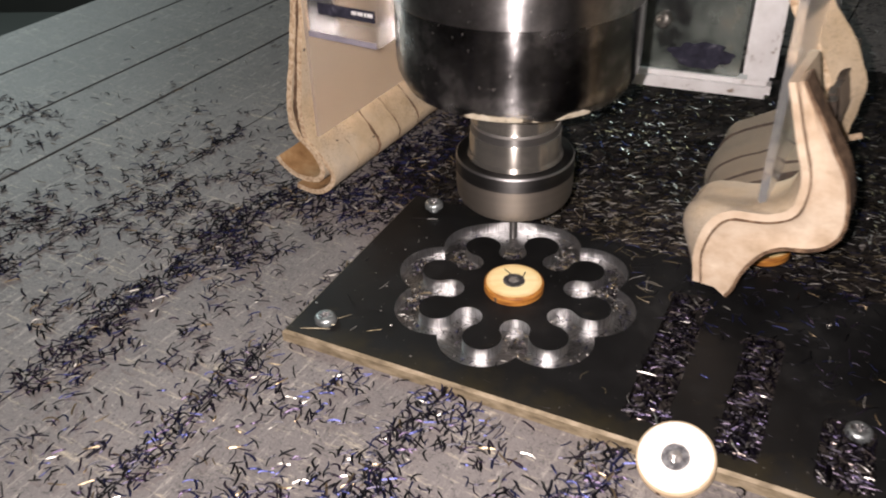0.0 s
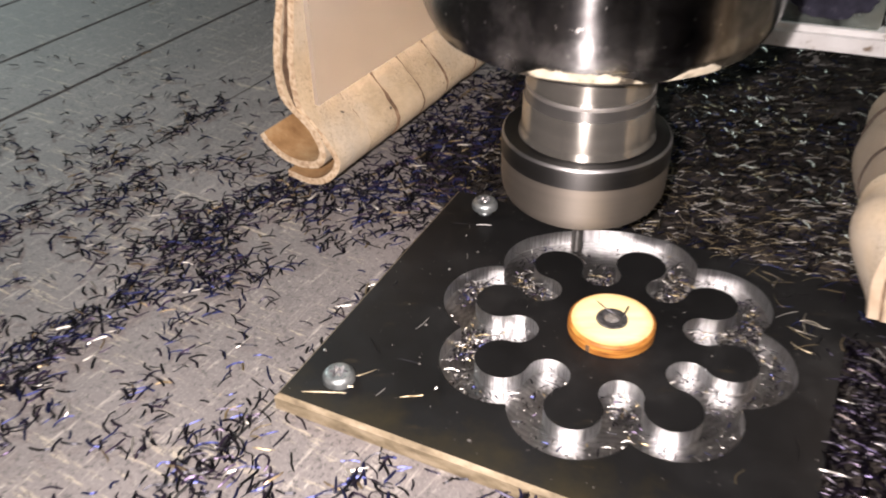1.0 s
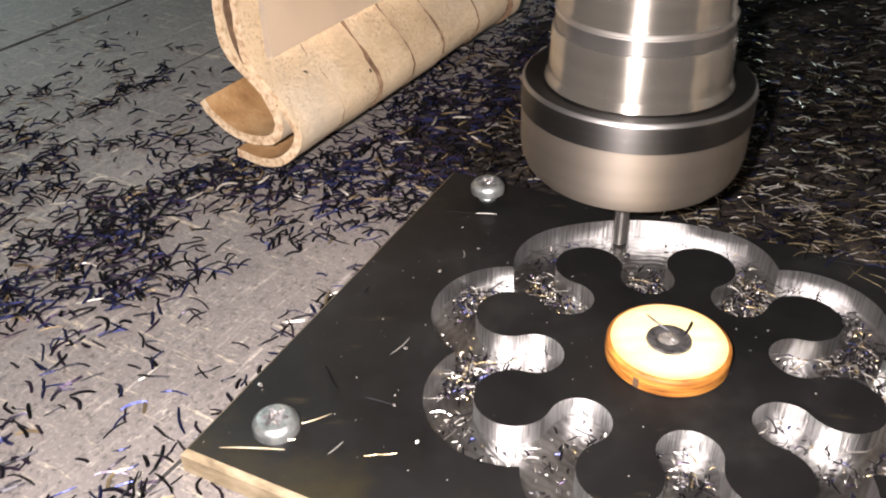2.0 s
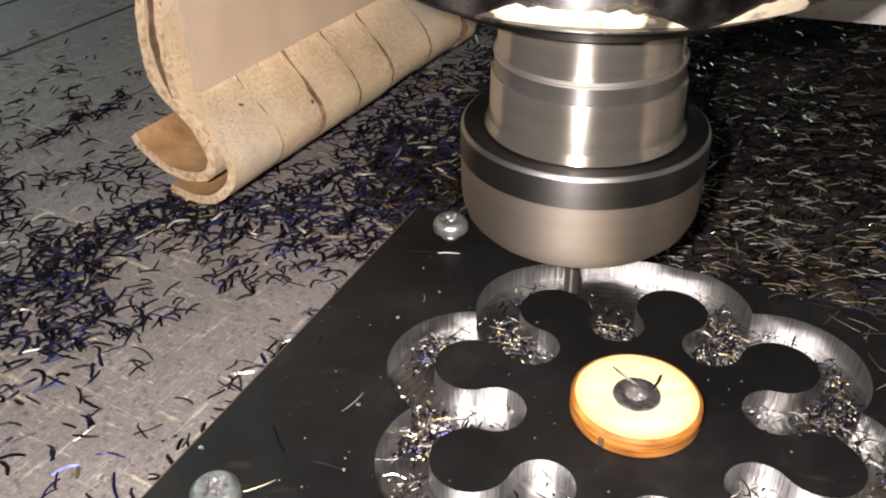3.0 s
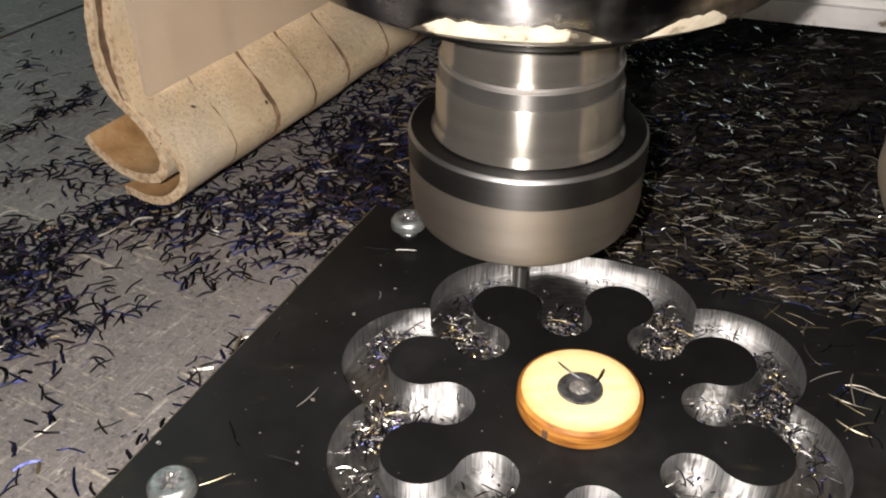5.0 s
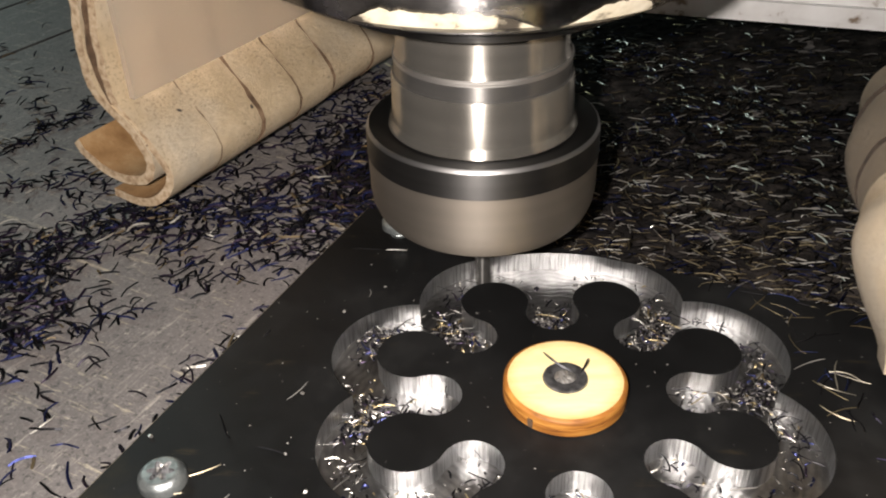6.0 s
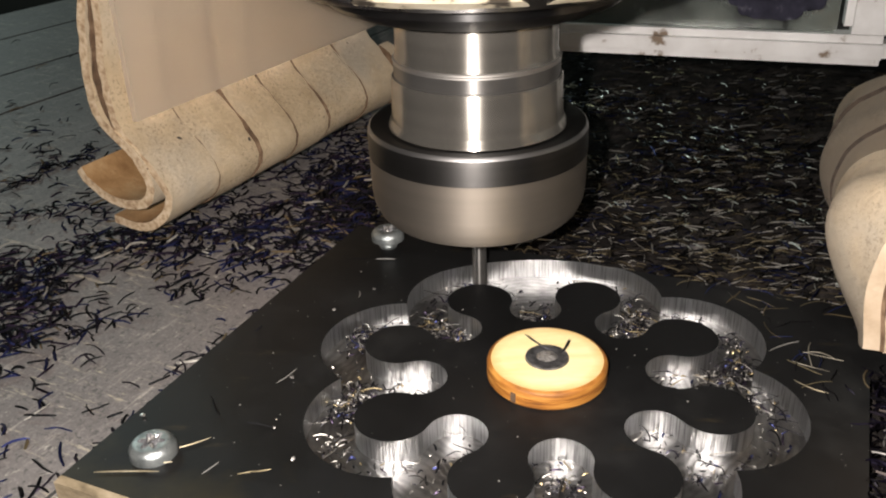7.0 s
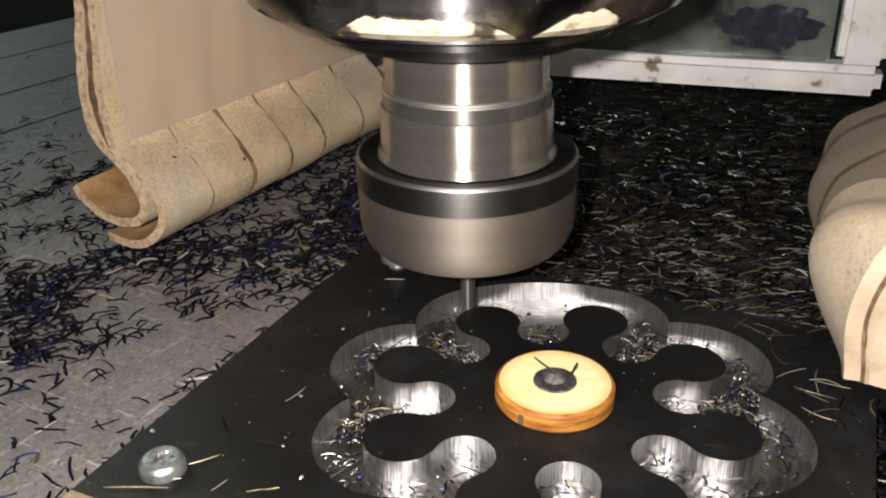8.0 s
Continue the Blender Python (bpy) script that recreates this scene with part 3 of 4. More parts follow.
def make_washer(x, y, z, r, label, tilt=(0, 0, 0), face=None, edge=None, ring=None):
    root = empty("wooden_washer", pose(x, y, z, *tilt))
    tagged(root, label, "wooden washer", "wooden washers on the plate")
    h = 0.0034
    part("disc_face", lathe([(0, h), (r - 0.0007, h)], 80), face or PLY, root, "pale birch face")
    part("disc_edge", lathe([(r - 0.0007, h), (r - 0.0002, h - 0.0002), (r, h - 0.0005), (r, h * 0.52), (r - 0.00025, h * 0.5), (r, h * 0.48), (r, 0.0004), (r - 0.0003, 0), (0, 0)], 80), edge or PLY_EDGE, root, "scorched brown laminated edge")
    sc = part("screw_head", lathe([(0.0037, h), (0.0036, h + 0.0003), (0.0033, h + 0.0004), (0.0022, h + 0.0002), (0.0018, h + 0.0001), (0, h)], 40), ring or DARK_RING, root, "dark countersunk screw head")
    rnd = random.Random(int(abs(x) * 1e5) + 3)
    bm = lathe([(0, h + 0.0006), (0.0007, h + 0.0006), (0.0013, h + 0.0004), (0.0018, h + 0.0001)], 18)
    for v in bm.verts:
        v.co.z += 0.00035 * rnd.random()
    part("worn_recess", bm, BRIGHT_CRUMB, sc, "bright chewed recess", smooth=False)
    a = radians(-128)
    bm = box_mesh(r - 0.0005, r + 0.00012, -0.0005, 0.0005, 0.0004, 0.0022, 0.0001)
    bm.transform(Matrix.Rotation(a, 4, "Z"))
    part("notch", bm, LEATHER_BURN, root, "dark burnt notch in the edge", smooth=False)
    return root


make_washer(0.0000, -0.0001, 0.0, 0.0101, "round plywood washer with a scorched edge, screwed to the island")
make_washer(0.0418, -0.0752, -0.0005, 0.0104, "round plywood washer tilted over the plate's front edge, painted white as if overlit", (20, -15, 0), OVERLIT, PALE_EDGE, DARK_SCREW)
make_washer(0.0878, 0.0240, 0.0, 0.0103, "round plywood washer under the leather skirt")


# ---- spindle ----
def make_spindle():
    root = empty("spindle")
    tagged(root, "chrome router spindle with steel collet nut and thin cutter", "spindle")
    part("body", lathe([(0.0390, 0.0655), (0.0397, 0.0675), (0.0400, 0.0705), (0.0400, 0.0908), (0.0403, 0.0912)], 128), CHROME, root, "smudged dark chrome cylinder")
    part("sleeve", lathe([(0.0403, 0.0912), (0.0405, 0.0920), (0.0405, 0.30), (0, 0.30)], 128), DULL_CHROME, root, "grey upper sleeve of the body with haze in its colour")
    ch = part("chamfer", lathe([(0.0275, 0.0590), (0.0285, 0.0591), (0.0335, 0.0599), (0.0372, 0.0621), (0.0390, 0.0655)], 128), CHROME, root, "worn rounded foot of the body")
    bm = bmesh.new()
    rnd = random.Random(4)
    for a0, a1, tall in ((-122, -79, 0.98), (-75, -53, 0.94), (-172, -140, 0.62), (-20, 30, 0.6), (60, 110, 0.7), (150, 186, 0.6)):
        n = (a1 - a0)
        ring = []
        for k in range(n + 1):
            a = radians(a0 + k)
            end = min(1.0, 4 * k / n, 4 * (n - k) / n) ** 0.6
            f0 = 0.30 + 0.14 * noise.noise(Vector((a * 5, 2, 0)))
            f1 = f0 + 0.02 + end * (tall + 0.16 * noise.noise(Vector((a * 6, 7, 0))) + 0.10 * noise.noise(Vector((a * 25, 9, 0))) - f0)
            row = []
            for f in (f0, max(f0, min(f1, 0.62)), f1):
                r = 0.0330 + 0.0042 * min(1, f / 0.62) + 0.0013 * max(0, f - 0.62) / 0.38
                z = 0.0598 + 0.0023 * min(1, f / 0.62) + 0.0024 * max(0, f - 0.62) / 0.38
                row.append(bm.verts.new(((r + 0.00012) * math.cos(a), (r + 0.00012) * math.sin(a), z - 0.00012)))
            ring.append(row)
        for p, q in zip(ring, ring[1:]):
            bm.faces.new((p[0], q[0], q[1], p[1]))
            bm.faces.new((p[1], q[1], q[2], p[2]))
    part("cream_patch", bm, CREAM, ch, "cream paint showing through the worn black", smooth=False)
    part("flange", lathe([(0.0140, 0.0533), (0.0180, 0.0536), (0.0222, 0.0546), (0.0258, 0.0561), (0.0272, 0.0573), (0.0275, 0.0591)], 96), FLANGE, root, "dark seal ring")
    part("shaft_nose", lathe([(0.0150, 0.0545), (0.0150, 0.0468), (0.0153, 0.0461), (0.0154, 0.0459)], 96), NOSE, root, "ground steel shaft nose")
    part("nose_ring", lathe([(0.0154, 0.0459), (0.01565, 0.0457), (0.01565, 0.0454), (0.0155, 0.0452), (0.0155, 0.0449)], 96), PALE_RING, root, "fine bright ring round the nose")
    part("nose_band", lathe([(0.0155, 0.0449), (0.0155, 0.0425), (0.0158, 0.0423)], 96), BAND, root, "dark band round the nose")
    part("nose_collar", lathe([(0.0158, 0.0423), (0.0160, 0.0420), (0.0162, 0.0345), (0.0163, 0.0341), (0.0168, 0.0334), (0.0170, 0.0328)], 96), NOSE, root, "polished collar above the nut")
    nut = part("collet_nut", lathe([(0.0163, 0.0322), (0.0175, 0.0324), (0.0203, 0.0330), (0.0205, 0.0330)], 128), NUT_TOP, root, "dark turned collet nut")
    part("nut_rim", lathe([(0.0205, 0.0330), (0.0208, 0.0328), (0.0210, 0.0323)], 128), RIM, nut, "bright bevelled rim")
    part("nut_band", lathe([(0.0210, 0.0323), (0.0211, 0.0316), (0.0211, 0.0276)], 128), NUT_TOP, nut, "dark turned band")
    part("nut_skirt", lathe([(0.0211, 0.0276), (0.0210, 0.0272), (0.0209, 0.0205), (0.0206, 0.0183), (0.0198, 0.0163), (0.0186, 0.0150), (0.0172, 0.0144), (0.0060, 0.0143), (0.0055, 0.0154), (0, 0.0154)], 128), NUT_LOW, nut, "grey spinning lower half of the nut")
    bm = lathe([(0, -0.0036), (0.00145, -0.0036), (0.00150, -0.0030), (0.00150, 0.0158), (0, 0.0158)], 20)
    part("cutter", bm, BAND, nut, "thin steel end mill")
    return root, nut


SPINDLE, CHUCK = make_spindle()


# ---- dust shoe: leather skirts on clear panels, carried by the spindle ----
def sheet(profile, g0, g1, thick, shift=(0, 0), steps=6, count=44, sag=None, inside=1.0):
    """A thick sheet: a profile (across, up) swept along the shoe's side, with rough ends."""
    bm = bmesh.new()
    line = spline(profile, count)
    rows = []
    rnd = random.Random(int(g0 * 10000) + count)
    for s in range(steps + 1):
        g = g0 + (g1 - g0) * s / steps
        row_a, row_b = [], []
        for k, p in enumerate(line):
            d = line[min(k + 1, count - 1)] - line[max(k - 1, 0)]
            nrm = Vector((-d.y, d.x)).normalized()
            f = (k / (count - 1)) ** 2
            wob = noise.noise(Vector((g * 60, k * 0.15, shift[0] * 900))) * 0.0006
            at = p + Vector(shift) * f + nrm * wob
            if sag:
                at = sag(at, g, f)
            jag = (rnd.random() - 0.5) * 0.0005 if s in (0, steps) else 0
            for row, side in ((row_a, 0.5), (row_b, -0.5)):
                q = at + nrm * thick * side
                row.append(bm.verts.new((N.x * q.x + G.x * (g + jag), N.y * q.x + G.y * (g + jag), q.y)))
        rows.append((row_a, row_b))
    for (a, b), (a2, b2) in zip(rows, rows[1:]):
        for k in range(count - 1):
            bm.faces.new((a[k], a[k + 1], a2[k + 1], a2[k]))
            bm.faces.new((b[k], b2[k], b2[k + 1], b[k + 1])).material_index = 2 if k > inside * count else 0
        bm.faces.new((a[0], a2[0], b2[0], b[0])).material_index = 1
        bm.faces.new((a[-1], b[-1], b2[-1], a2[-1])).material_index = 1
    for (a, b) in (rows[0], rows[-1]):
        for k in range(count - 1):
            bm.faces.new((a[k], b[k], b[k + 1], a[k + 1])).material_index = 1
    return bm


def mm(*pairs):
    return [(a / 1000, b / 1000) for a, b in pairs]


LEFT_FACE = mm((-75, 95), (-78, 75), (-81, 56), (-84, 38), (-83.5, 26), (-79, 19.5), (-74.5, 15), (-71.5, 9.5), (-74.5, 4), (-81, 0.5), (-91, 0.7))
LEFT_BACK = mm((-78, 95), (-81, 75), (-84.5, 56), (-88.2, 38), (-88, 27), (-83, 22.5), (-77.6, 17.5), (-75.6, 11), (-79, 7), (-87.5, 6), (-94.5, 9), (-98, 12.8))
RIGHT_FACE = mm((89.8, 82), (93.6, 69), (97.6, 57.8), (98.6, 48.9), (96.9, 43), (90.5, 39.4), (80, 37.4), (74.6, 31.4), (72.5, 21.3), (73.4, 10.2))
REAR_ROLL = mm((97, 66), (99, 54), (97, 46), (91, 41.5), (84, 38.3), (77.5, 34.5), (69, 29.8), (62.2, 24.6), (59.4, 17.3), (60.8, 10.5), (65, 7), (70, 6.5), (72.8, 11), (70.8, 15))
RIGHT_REAR = mm((82, 92), (86, 83.5), (92.5, 76), (97.8, 66.5), (100.5, 59), (100, 51), (98.5, 44), (99.5, 40.5), (104, 42.5))
RIGHT_INNER = mm((91, 82), (95.2, 69), (99.3, 57.8), (100.2, 48.9), (98.4, 42), (91.3, 37.8), (80.9, 35.8), (76.1, 30.2), (74.1, 21.2), (75, 10.3))
RIGHT_OUTER = mm((92.6, 83), (94.4, 79.5), (98, 74), (103, 66), (107.6, 58.5), (110.2, 51), (111.2, 43.5), (109.8, 37.5), (105.5, 33), (96.7, 30.3), (91.4, 27), (87, 19.7), (84.4, 11.5), (82.6, 8.1))


def loft(a, b, g0, g1, steps=16, count=48):
    """A thick pad between two profiles, swept along the shoe's side; its front is a slightly hollow cut face."""
    bm = bmesh.new()
    la, lb = spline(a, count), spline(b, count)
    rows = []
    for s in range(steps + 1):
        g = g0 + (g1 - g0) * s / steps
        row = []
        for k in range(count):
            for f in (0.0, 0.12, 0.5, 0.87, 1.0):
                q = la[k].lerp(lb[k], f)
                dent = 0.0014 * (1 - (2 * f - 1) ** 2) * (s == 0) + 0.0006 * noise.noise(Vector((k * 0.3, f * 4, s)))
                fuzz = 0.0005 * noise.noise(Vector((g * 90, k * 0.4, f * 3))) + 0.0008 * noise.noise(Vector((g * 60, k * 0.12, 4)))
                row.append(bm.verts.new((N.x * (q.x + fuzz) + G.x * (g + dent), N.y * (q.x + fuzz) + G.y * (g + dent), q.y + fuzz)))
        rows.append(row)
    for r0, r1 in zip(rows, rows[1:]):
        for k in range(count - 1):
            i, j = 5 * k, 5 * (k + 1)
            bm.faces.new((r0[i], r0[j], r1[j], r1[i])).material_index = 0
            bm.faces.new((r0[i + 4], r1[i + 4], r1[j + 4], r0[j + 4])).material_index = 0
        for e in (0, 5 * (count - 1)):
            for f in range(4):
                bm.faces.new((r0[e + f], r1[e + f], r1[e + f + 1], r0[e + f + 1])).material_index = 1
    for row in (rows[0], rows[-1]):
        for k in range(count - 1):
            for f in range(4):
                i, j = 5 * k + f, 5 * (k + 1) + f
                bm.faces.new((row[i], row[j], row[j + 1], row[i + 1])).material_index = 1
    return bm


def make_shoe():
    root = empty("dust_shoe")
    tagged(root, "clear acrylic dust shoe with rolled tan leather skirts", "dust shoe")
    left = part("leather_skirt", sheet(LEFT_BACK, -0.0130, 0.0900, 0.0023, steps=14, inside=0.66), [LEATHER, LEATHER_CUT, LEATHER_FLESH], root, "tan suede leather, curled under at the foot")
    seam = [tuple(a.lerp(b, 0.5)) for a, b in zip(spline(LEFT_FACE, 12)[:9], spline(LEFT_BACK, 12)[:9])]
    part("seam", sheet(seam, -0.0127, 0.0840, 0.0005, steps=10), [LEATHER_BURN, LEATHER_BURN], left, "dark brown glue line between the two plies")
    rnd = random.Random(2)
    g = -0.0125
    for w in (0.0170, 0.0160, 0.0150, 0.0155, 0.0198, 0.0195):
        sh = ((rnd.random() - 0.5) * 0.0016, (rnd.random() - 0.5) * 0.0012)
        part("leather_strip", sheet(LEFT_FACE, g, g + w - 0.0010, 0.0021, sh, inside=0.76), [LEATHER, LEATHER_CUT if g < -0.01 else LEATHER_BURN, LEATHER_FLESH], left)
        g += w
    curl = mm((-79, 19), (-74.5, 15.5), (-71, 10.5), (-72, 5), (-77, 2), (-83, 3.5), (-85, 8.5), (-81, 12))
    part("leather_strip", sheet(curl, 0.0915, 0.0968, 0.0022, steps=4), [LEATHER, LEATHER_BURN], left, "loose end curled into a ring")
    right = part("leather_skirt", loft(RIGHT_INNER, RIGHT_OUTER, -0.0140, -0.0050, 6), [LEATHER, FRONT], root, "tan suede leather, bulging and curled under")

    def swell(at, along, f):
        """The front roll bellies out towards the cutter behind its slanted front edge."""
        near = min(1.0, max(0.0, (along + 0.0138) / 0.015))
        belly = math.sin(math.pi * min(1.0, f * 1.02)) ** 1.5
        return at + Vector((-0.0106 * belly * (near * (2 - near)), -(0.0034 * min(1.0, f / 0.15) + 0.0045 * f) * near))

    part("leather_strip", sheet(RIGHT_FACE, -0.0138, 0.0120, 0.0028, (0, 0), 14, 44, swell), [LEATHER, FRONT], right)
    part("seam", sheet([(a - 0.0004, b + 0.0002) for a, b in RIGHT_INNER], -0.0143, -0.0060, 0.0006), [LEATHER_BURN, LEATHER_BURN], right, "brown glue line between the two plies")
    part("burnt_edge", sheet(RIGHT_OUTER, -0.0143, -0.0048, 0.0010), [LEATHER_BURN, LEATHER_BURN], right, "red-brown outer edge")
    back = part("leather_skirt", sheet(RIGHT_REAR, 0.0370, 0.0480, 0.0022, steps=12, sag=lambda at, along, f: at + Vector(((along - 0.045) * 0.8, 0))), [LEATHER, LEATHER_CUT], root, "tan suede leather hanging behind the front pad")

    def pinch(at, along, f):
        """Behind the front roll the skirt is drawn in, and swells again towards the back."""
        tight = max(0.0, (0.047 - along) / 0.033) ** 1.3
        low = min(1.0, max(0.0, (0.050 - at.y) / 0.030))
        slack = 0.0012 * noise.noise(Vector((along * 70, at.y * 40, 2)))
        return at + Vector((0.0105 * tight * low + slack, 0.0020 * tight * low + slack))

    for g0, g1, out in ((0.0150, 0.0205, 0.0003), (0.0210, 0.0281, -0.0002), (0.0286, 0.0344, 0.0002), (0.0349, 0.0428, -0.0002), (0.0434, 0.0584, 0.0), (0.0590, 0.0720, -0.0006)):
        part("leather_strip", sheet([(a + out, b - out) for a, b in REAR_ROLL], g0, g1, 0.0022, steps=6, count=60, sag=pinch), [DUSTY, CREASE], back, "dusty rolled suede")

    def panel(name, h0, h1, g0, g1, z0, z1, mat, label, bev=0.0006, turn=0.0):
        bm = box_mesh(h0, h1, g0, g1, z0, z1, bev)
        if turn:
            c = Vector(((h0 + h1) / 2, (g0 + g1) / 2, 0))
            bm.transform(Matrix.Translation(c) @ Matrix.Rotation(radians(turn), 4, "Z") @ Matrix.Translation(-c))
        bm.transform(Matrix.Rotation(radians(62.7 - 90), 4, "Z"))
        ob = part(name, bm, mat, root, label, smooth=False)
        if mat in (ACRYLIC, HAZY, MILKY, SMOKY, SCUFFED):
            ob.visible_shadow = False
        return ob

    panel("side_panel", -0.0752, -0.0738, -0.0145, 0.0850, 0.0280, 0.1100, HAZY, "hazy scratched acrylic side panel", 0)
    panel("side_panel", 0.0855, 0.0880, -0.0060, 0.0760, 0.0390, 0.1100, MILKY, "hazy scratched acrylic side panel")
    panel("back_bar", -0.0600, 0.0665, 0.0925, 0.1025, 0.0235, 0.0312, FROST, "frosted white bottom edge of the back panel", 0.002, 9.5)
    back_panel = panel("back_panel", -0.0600, 0.0532, 0.0935, 0.1015, 0.0315, 0.1100, SMOKY, "dusty acrylic back panel", 0.0006, 9.5)
    panel("back_post", 0.0540, 0.0664, 0.1015, 0.1115, 0.0315, 0.1100, FROST, "frosted white upright edge", 0.002, 9.5)
    bm = bmesh.new()
    edge = []
    for k in range(40):
        a = 2 * math.pi * k / 40
        r = 1.0 + 0.30 * noise.noise(Vector((math.cos(a) * 2, math.sin(a) * 2, 6))) + 0.22 * noise.noise(Vector((math.cos(a) * 7, math.sin(a) * 7, 1)))
        edge.append((0.0375 + 0.0125 * r * math.cos(a), 0.0405 + 0.0055 * r * math.sin(a)))
    for y in (0.0975, 0.0978):
        bm.faces.new([bm.verts.new((a, y + (a - 0.0375) * 0.166, b)) for a, b in edge])
    bm.transform(Matrix.Rotation(radians(62.7 - 90), 4, "Z"))
    part("film", bm, PRINT, back_panel, "torn dark blue film and grime stuck on the panel", smooth=False)
    bolt = lathe([(0, 0.0016), (0.0012, 0.0016), (0.0014, 0.0030), (0.0026, 0.0028), (0.0034, 0.0016), (0.0037, 0)], 32)
    bolt.transform(Matrix.Translation(Vector((*(0.0210 * N + 0.0960 * G), 0.0535))) @ Matrix.Rotation(radians(62.7 - 90), 4, "Z") @ Matrix.Rotation(radians(70), 4, "X"))
    part("bolt", bolt, NOSE, back_panel, "small domed steel bolt")
    panel("clamp_block", -0.0735, -0.0440, -0.0140, 0.0150, 0.0675, 0.0870, SCUFFED, "thick clear acrylic clamp block")
    film = panel("film", -0.0680, -0.0445, -0.0147, -0.0142, 0.0768, 0.0808, PRINT, "dark blue film with pale unreadable writing", 0)
    for a, b in ((-0.0535, -0.0515), (-0.0510, -0.0490), (-0.0484, -0.0476), (-0.0472, -0.0450)):
        bm = box_mesh(a, b, -0.0151, -0.0148, 0.0788, 0.0800)
        bm.transform(Matrix.Rotation(radians(62.7 - 90), 4, "Z"))
        part("print_bar", bm, FROST, film, smooth=False)
    panel("edge_film", -0.0733, -0.0445, -0.0147, -0.0142, 0.0678, 0.0698, EDGE_FILM, "thin blue-grey film along the block's lower edge", 0)
    bm = bmesh.new()
    turn = Matrix.Rotation(radians(62.7 - 90), 4, "Z")
    rim = [(turn @ Vector((x, y, 0))).to_2d() for x, y in ((-0.080, -0.012), (0.096, -0.012), (0.096, 0.110), (-0.080, 0.096))]
    hole = [(0.0430 * math.cos(2 * math.pi * k / 64), 0.0430 * math.sin(2 * math.pi * k / 64)) for k in range(64)]
    rim = [tuple(q) for q in rim]
    for z in (0.1102, 0.1162):
        tessellated(bm, [rim, hole], z)
    wall_band(bm, rim, 0.1102, 0.1162)
    wall_band(bm, hole, 0.1102, 0.1162)
    bmesh.ops.remove_doubles(bm, verts=bm.verts, dist=1e-6)
    top = part("top_plate", bm, ACRYLIC, root, "clear acrylic plate clamped round the spindle", smooth=False)
    top.visible_shadow = False
    return root


SHOE = make_shoe()


# ---- chips ----
def chip_shapes(spots, length, width, lift, seed, lie=None, curl=0.9):
    """Curled slivers of steel: each a bent three-sided strip; gives all points and faces, chip by chip."""
    rng = np.random.default_rng(seed)
    spots = np.asarray(spots, float)
    n, seg = len(spots), 6
    ln = rng.uniform(*length, n)
    yaw = rng.uniform(0, 2 * math.pi, n)
    if lie:
        yaw = rng.normal(*lie, n)
    bend = rng.normal(0, curl, n)
    pitch = rng.normal(0, 0.10, n)
    s = np.linspace(-0.5, 0.5, seg)
    ang = yaw[:, None] + bend[:, None] * s[None, :] + np.cumsum(rng.normal(0, 0.16, (n, seg)), 1)
    step = ln / (seg - 1)
    x = np.cumsum(np.cos(ang) * step[:, None], 1)
    y = np.cumsum(np.sin(ang) * step[:, None], 1)
    x -= x.mean(1, keepdims=True)
    y -= y.mean(1, keepdims=True)
    zz = np.abs(np.sin(pitch))[:, None] * (s[None, :] + 0.5) * ln[:, None] + rng.uniform(0, lift, n)[:, None] + np.abs(bend)[:, None] * 0.0003 * (1 - 4 * s[None, :] ** 2)
    w = width * rng.uniform(0.6, 1.5, n)[:, None] * (1 - 0.3 * np.abs(2 * s[None, :]) ** 6)
    nx, ny = -np.sin(ang), np.cos(ang)
    cx, cy, cz = x + spots[:, 0:1], y + spots[:, 1:2], zz + spots[:, 2:3]
    ring = np.stack([np.stack([cx + nx * w, cy + ny * w, cz], -1), np.stack([cx, cy, cz + w * 0.9], -1), np.stack([cx - nx * w, cy - ny * w, cz], -1)], 2)
    base = (np.arange(n) * seg * 3)[:, None, None]
    k = np.arange(seg - 1)[None, :, None] * 3
    quad = []
    for a, b in ((0, 1), (1, 2), (2, 0)):
        quad.append(np.concatenate([base + k + a, base + k + b, base + k + 3 + b, base + k + 3 + a], -1))
    return ring.reshape(-1, 3), np.stack(quad, 2).reshape(-1, 4)


def chips(name, spots, label, length=(0.0030, 0.0074), width=0.00022, lift=0.0006, seed=1, mat=None, lie=None, curl=0.9):
    """Chips past counting, as one object."""
    verts, faces = chip_shapes(spots, length, width, lift, seed, lie, curl)
    me = bpy.data.meshes.new(name)
    me.from_pydata(verts.tolist(), [], faces.tolist())
    me.materials.append(mat or CHIP)
    ob = new(name, me)
    return tagged(ob, label, "metal chips", kind="stuff")


def single_chips(spots, label, group, length, width, seed, mat):
    """Chips that can be told apart, each a thing of its own on one of a few shared shapes."""
    rnd = random.Random(seed)
    shapes = []
    for k in range(24):
        verts, faces = chip_shapes([(0, 0, 0)], length, width, 0.0001, seed + k, (0, 0.01))
        me = bpy.data.meshes.new("steel_chip")
        me.from_pydata(verts.tolist(), [], faces.tolist())
        me.materials.append(mat)
        shapes.append(me)
    for x, y, z in spots:
        ob = new("steel_chip", rnd.choice(shapes))
        ob.matrix_world = pose(x, y, z, 0, 0, rnd.uniform(0, 360))
        tagged(ob, label, "metal chip", group)


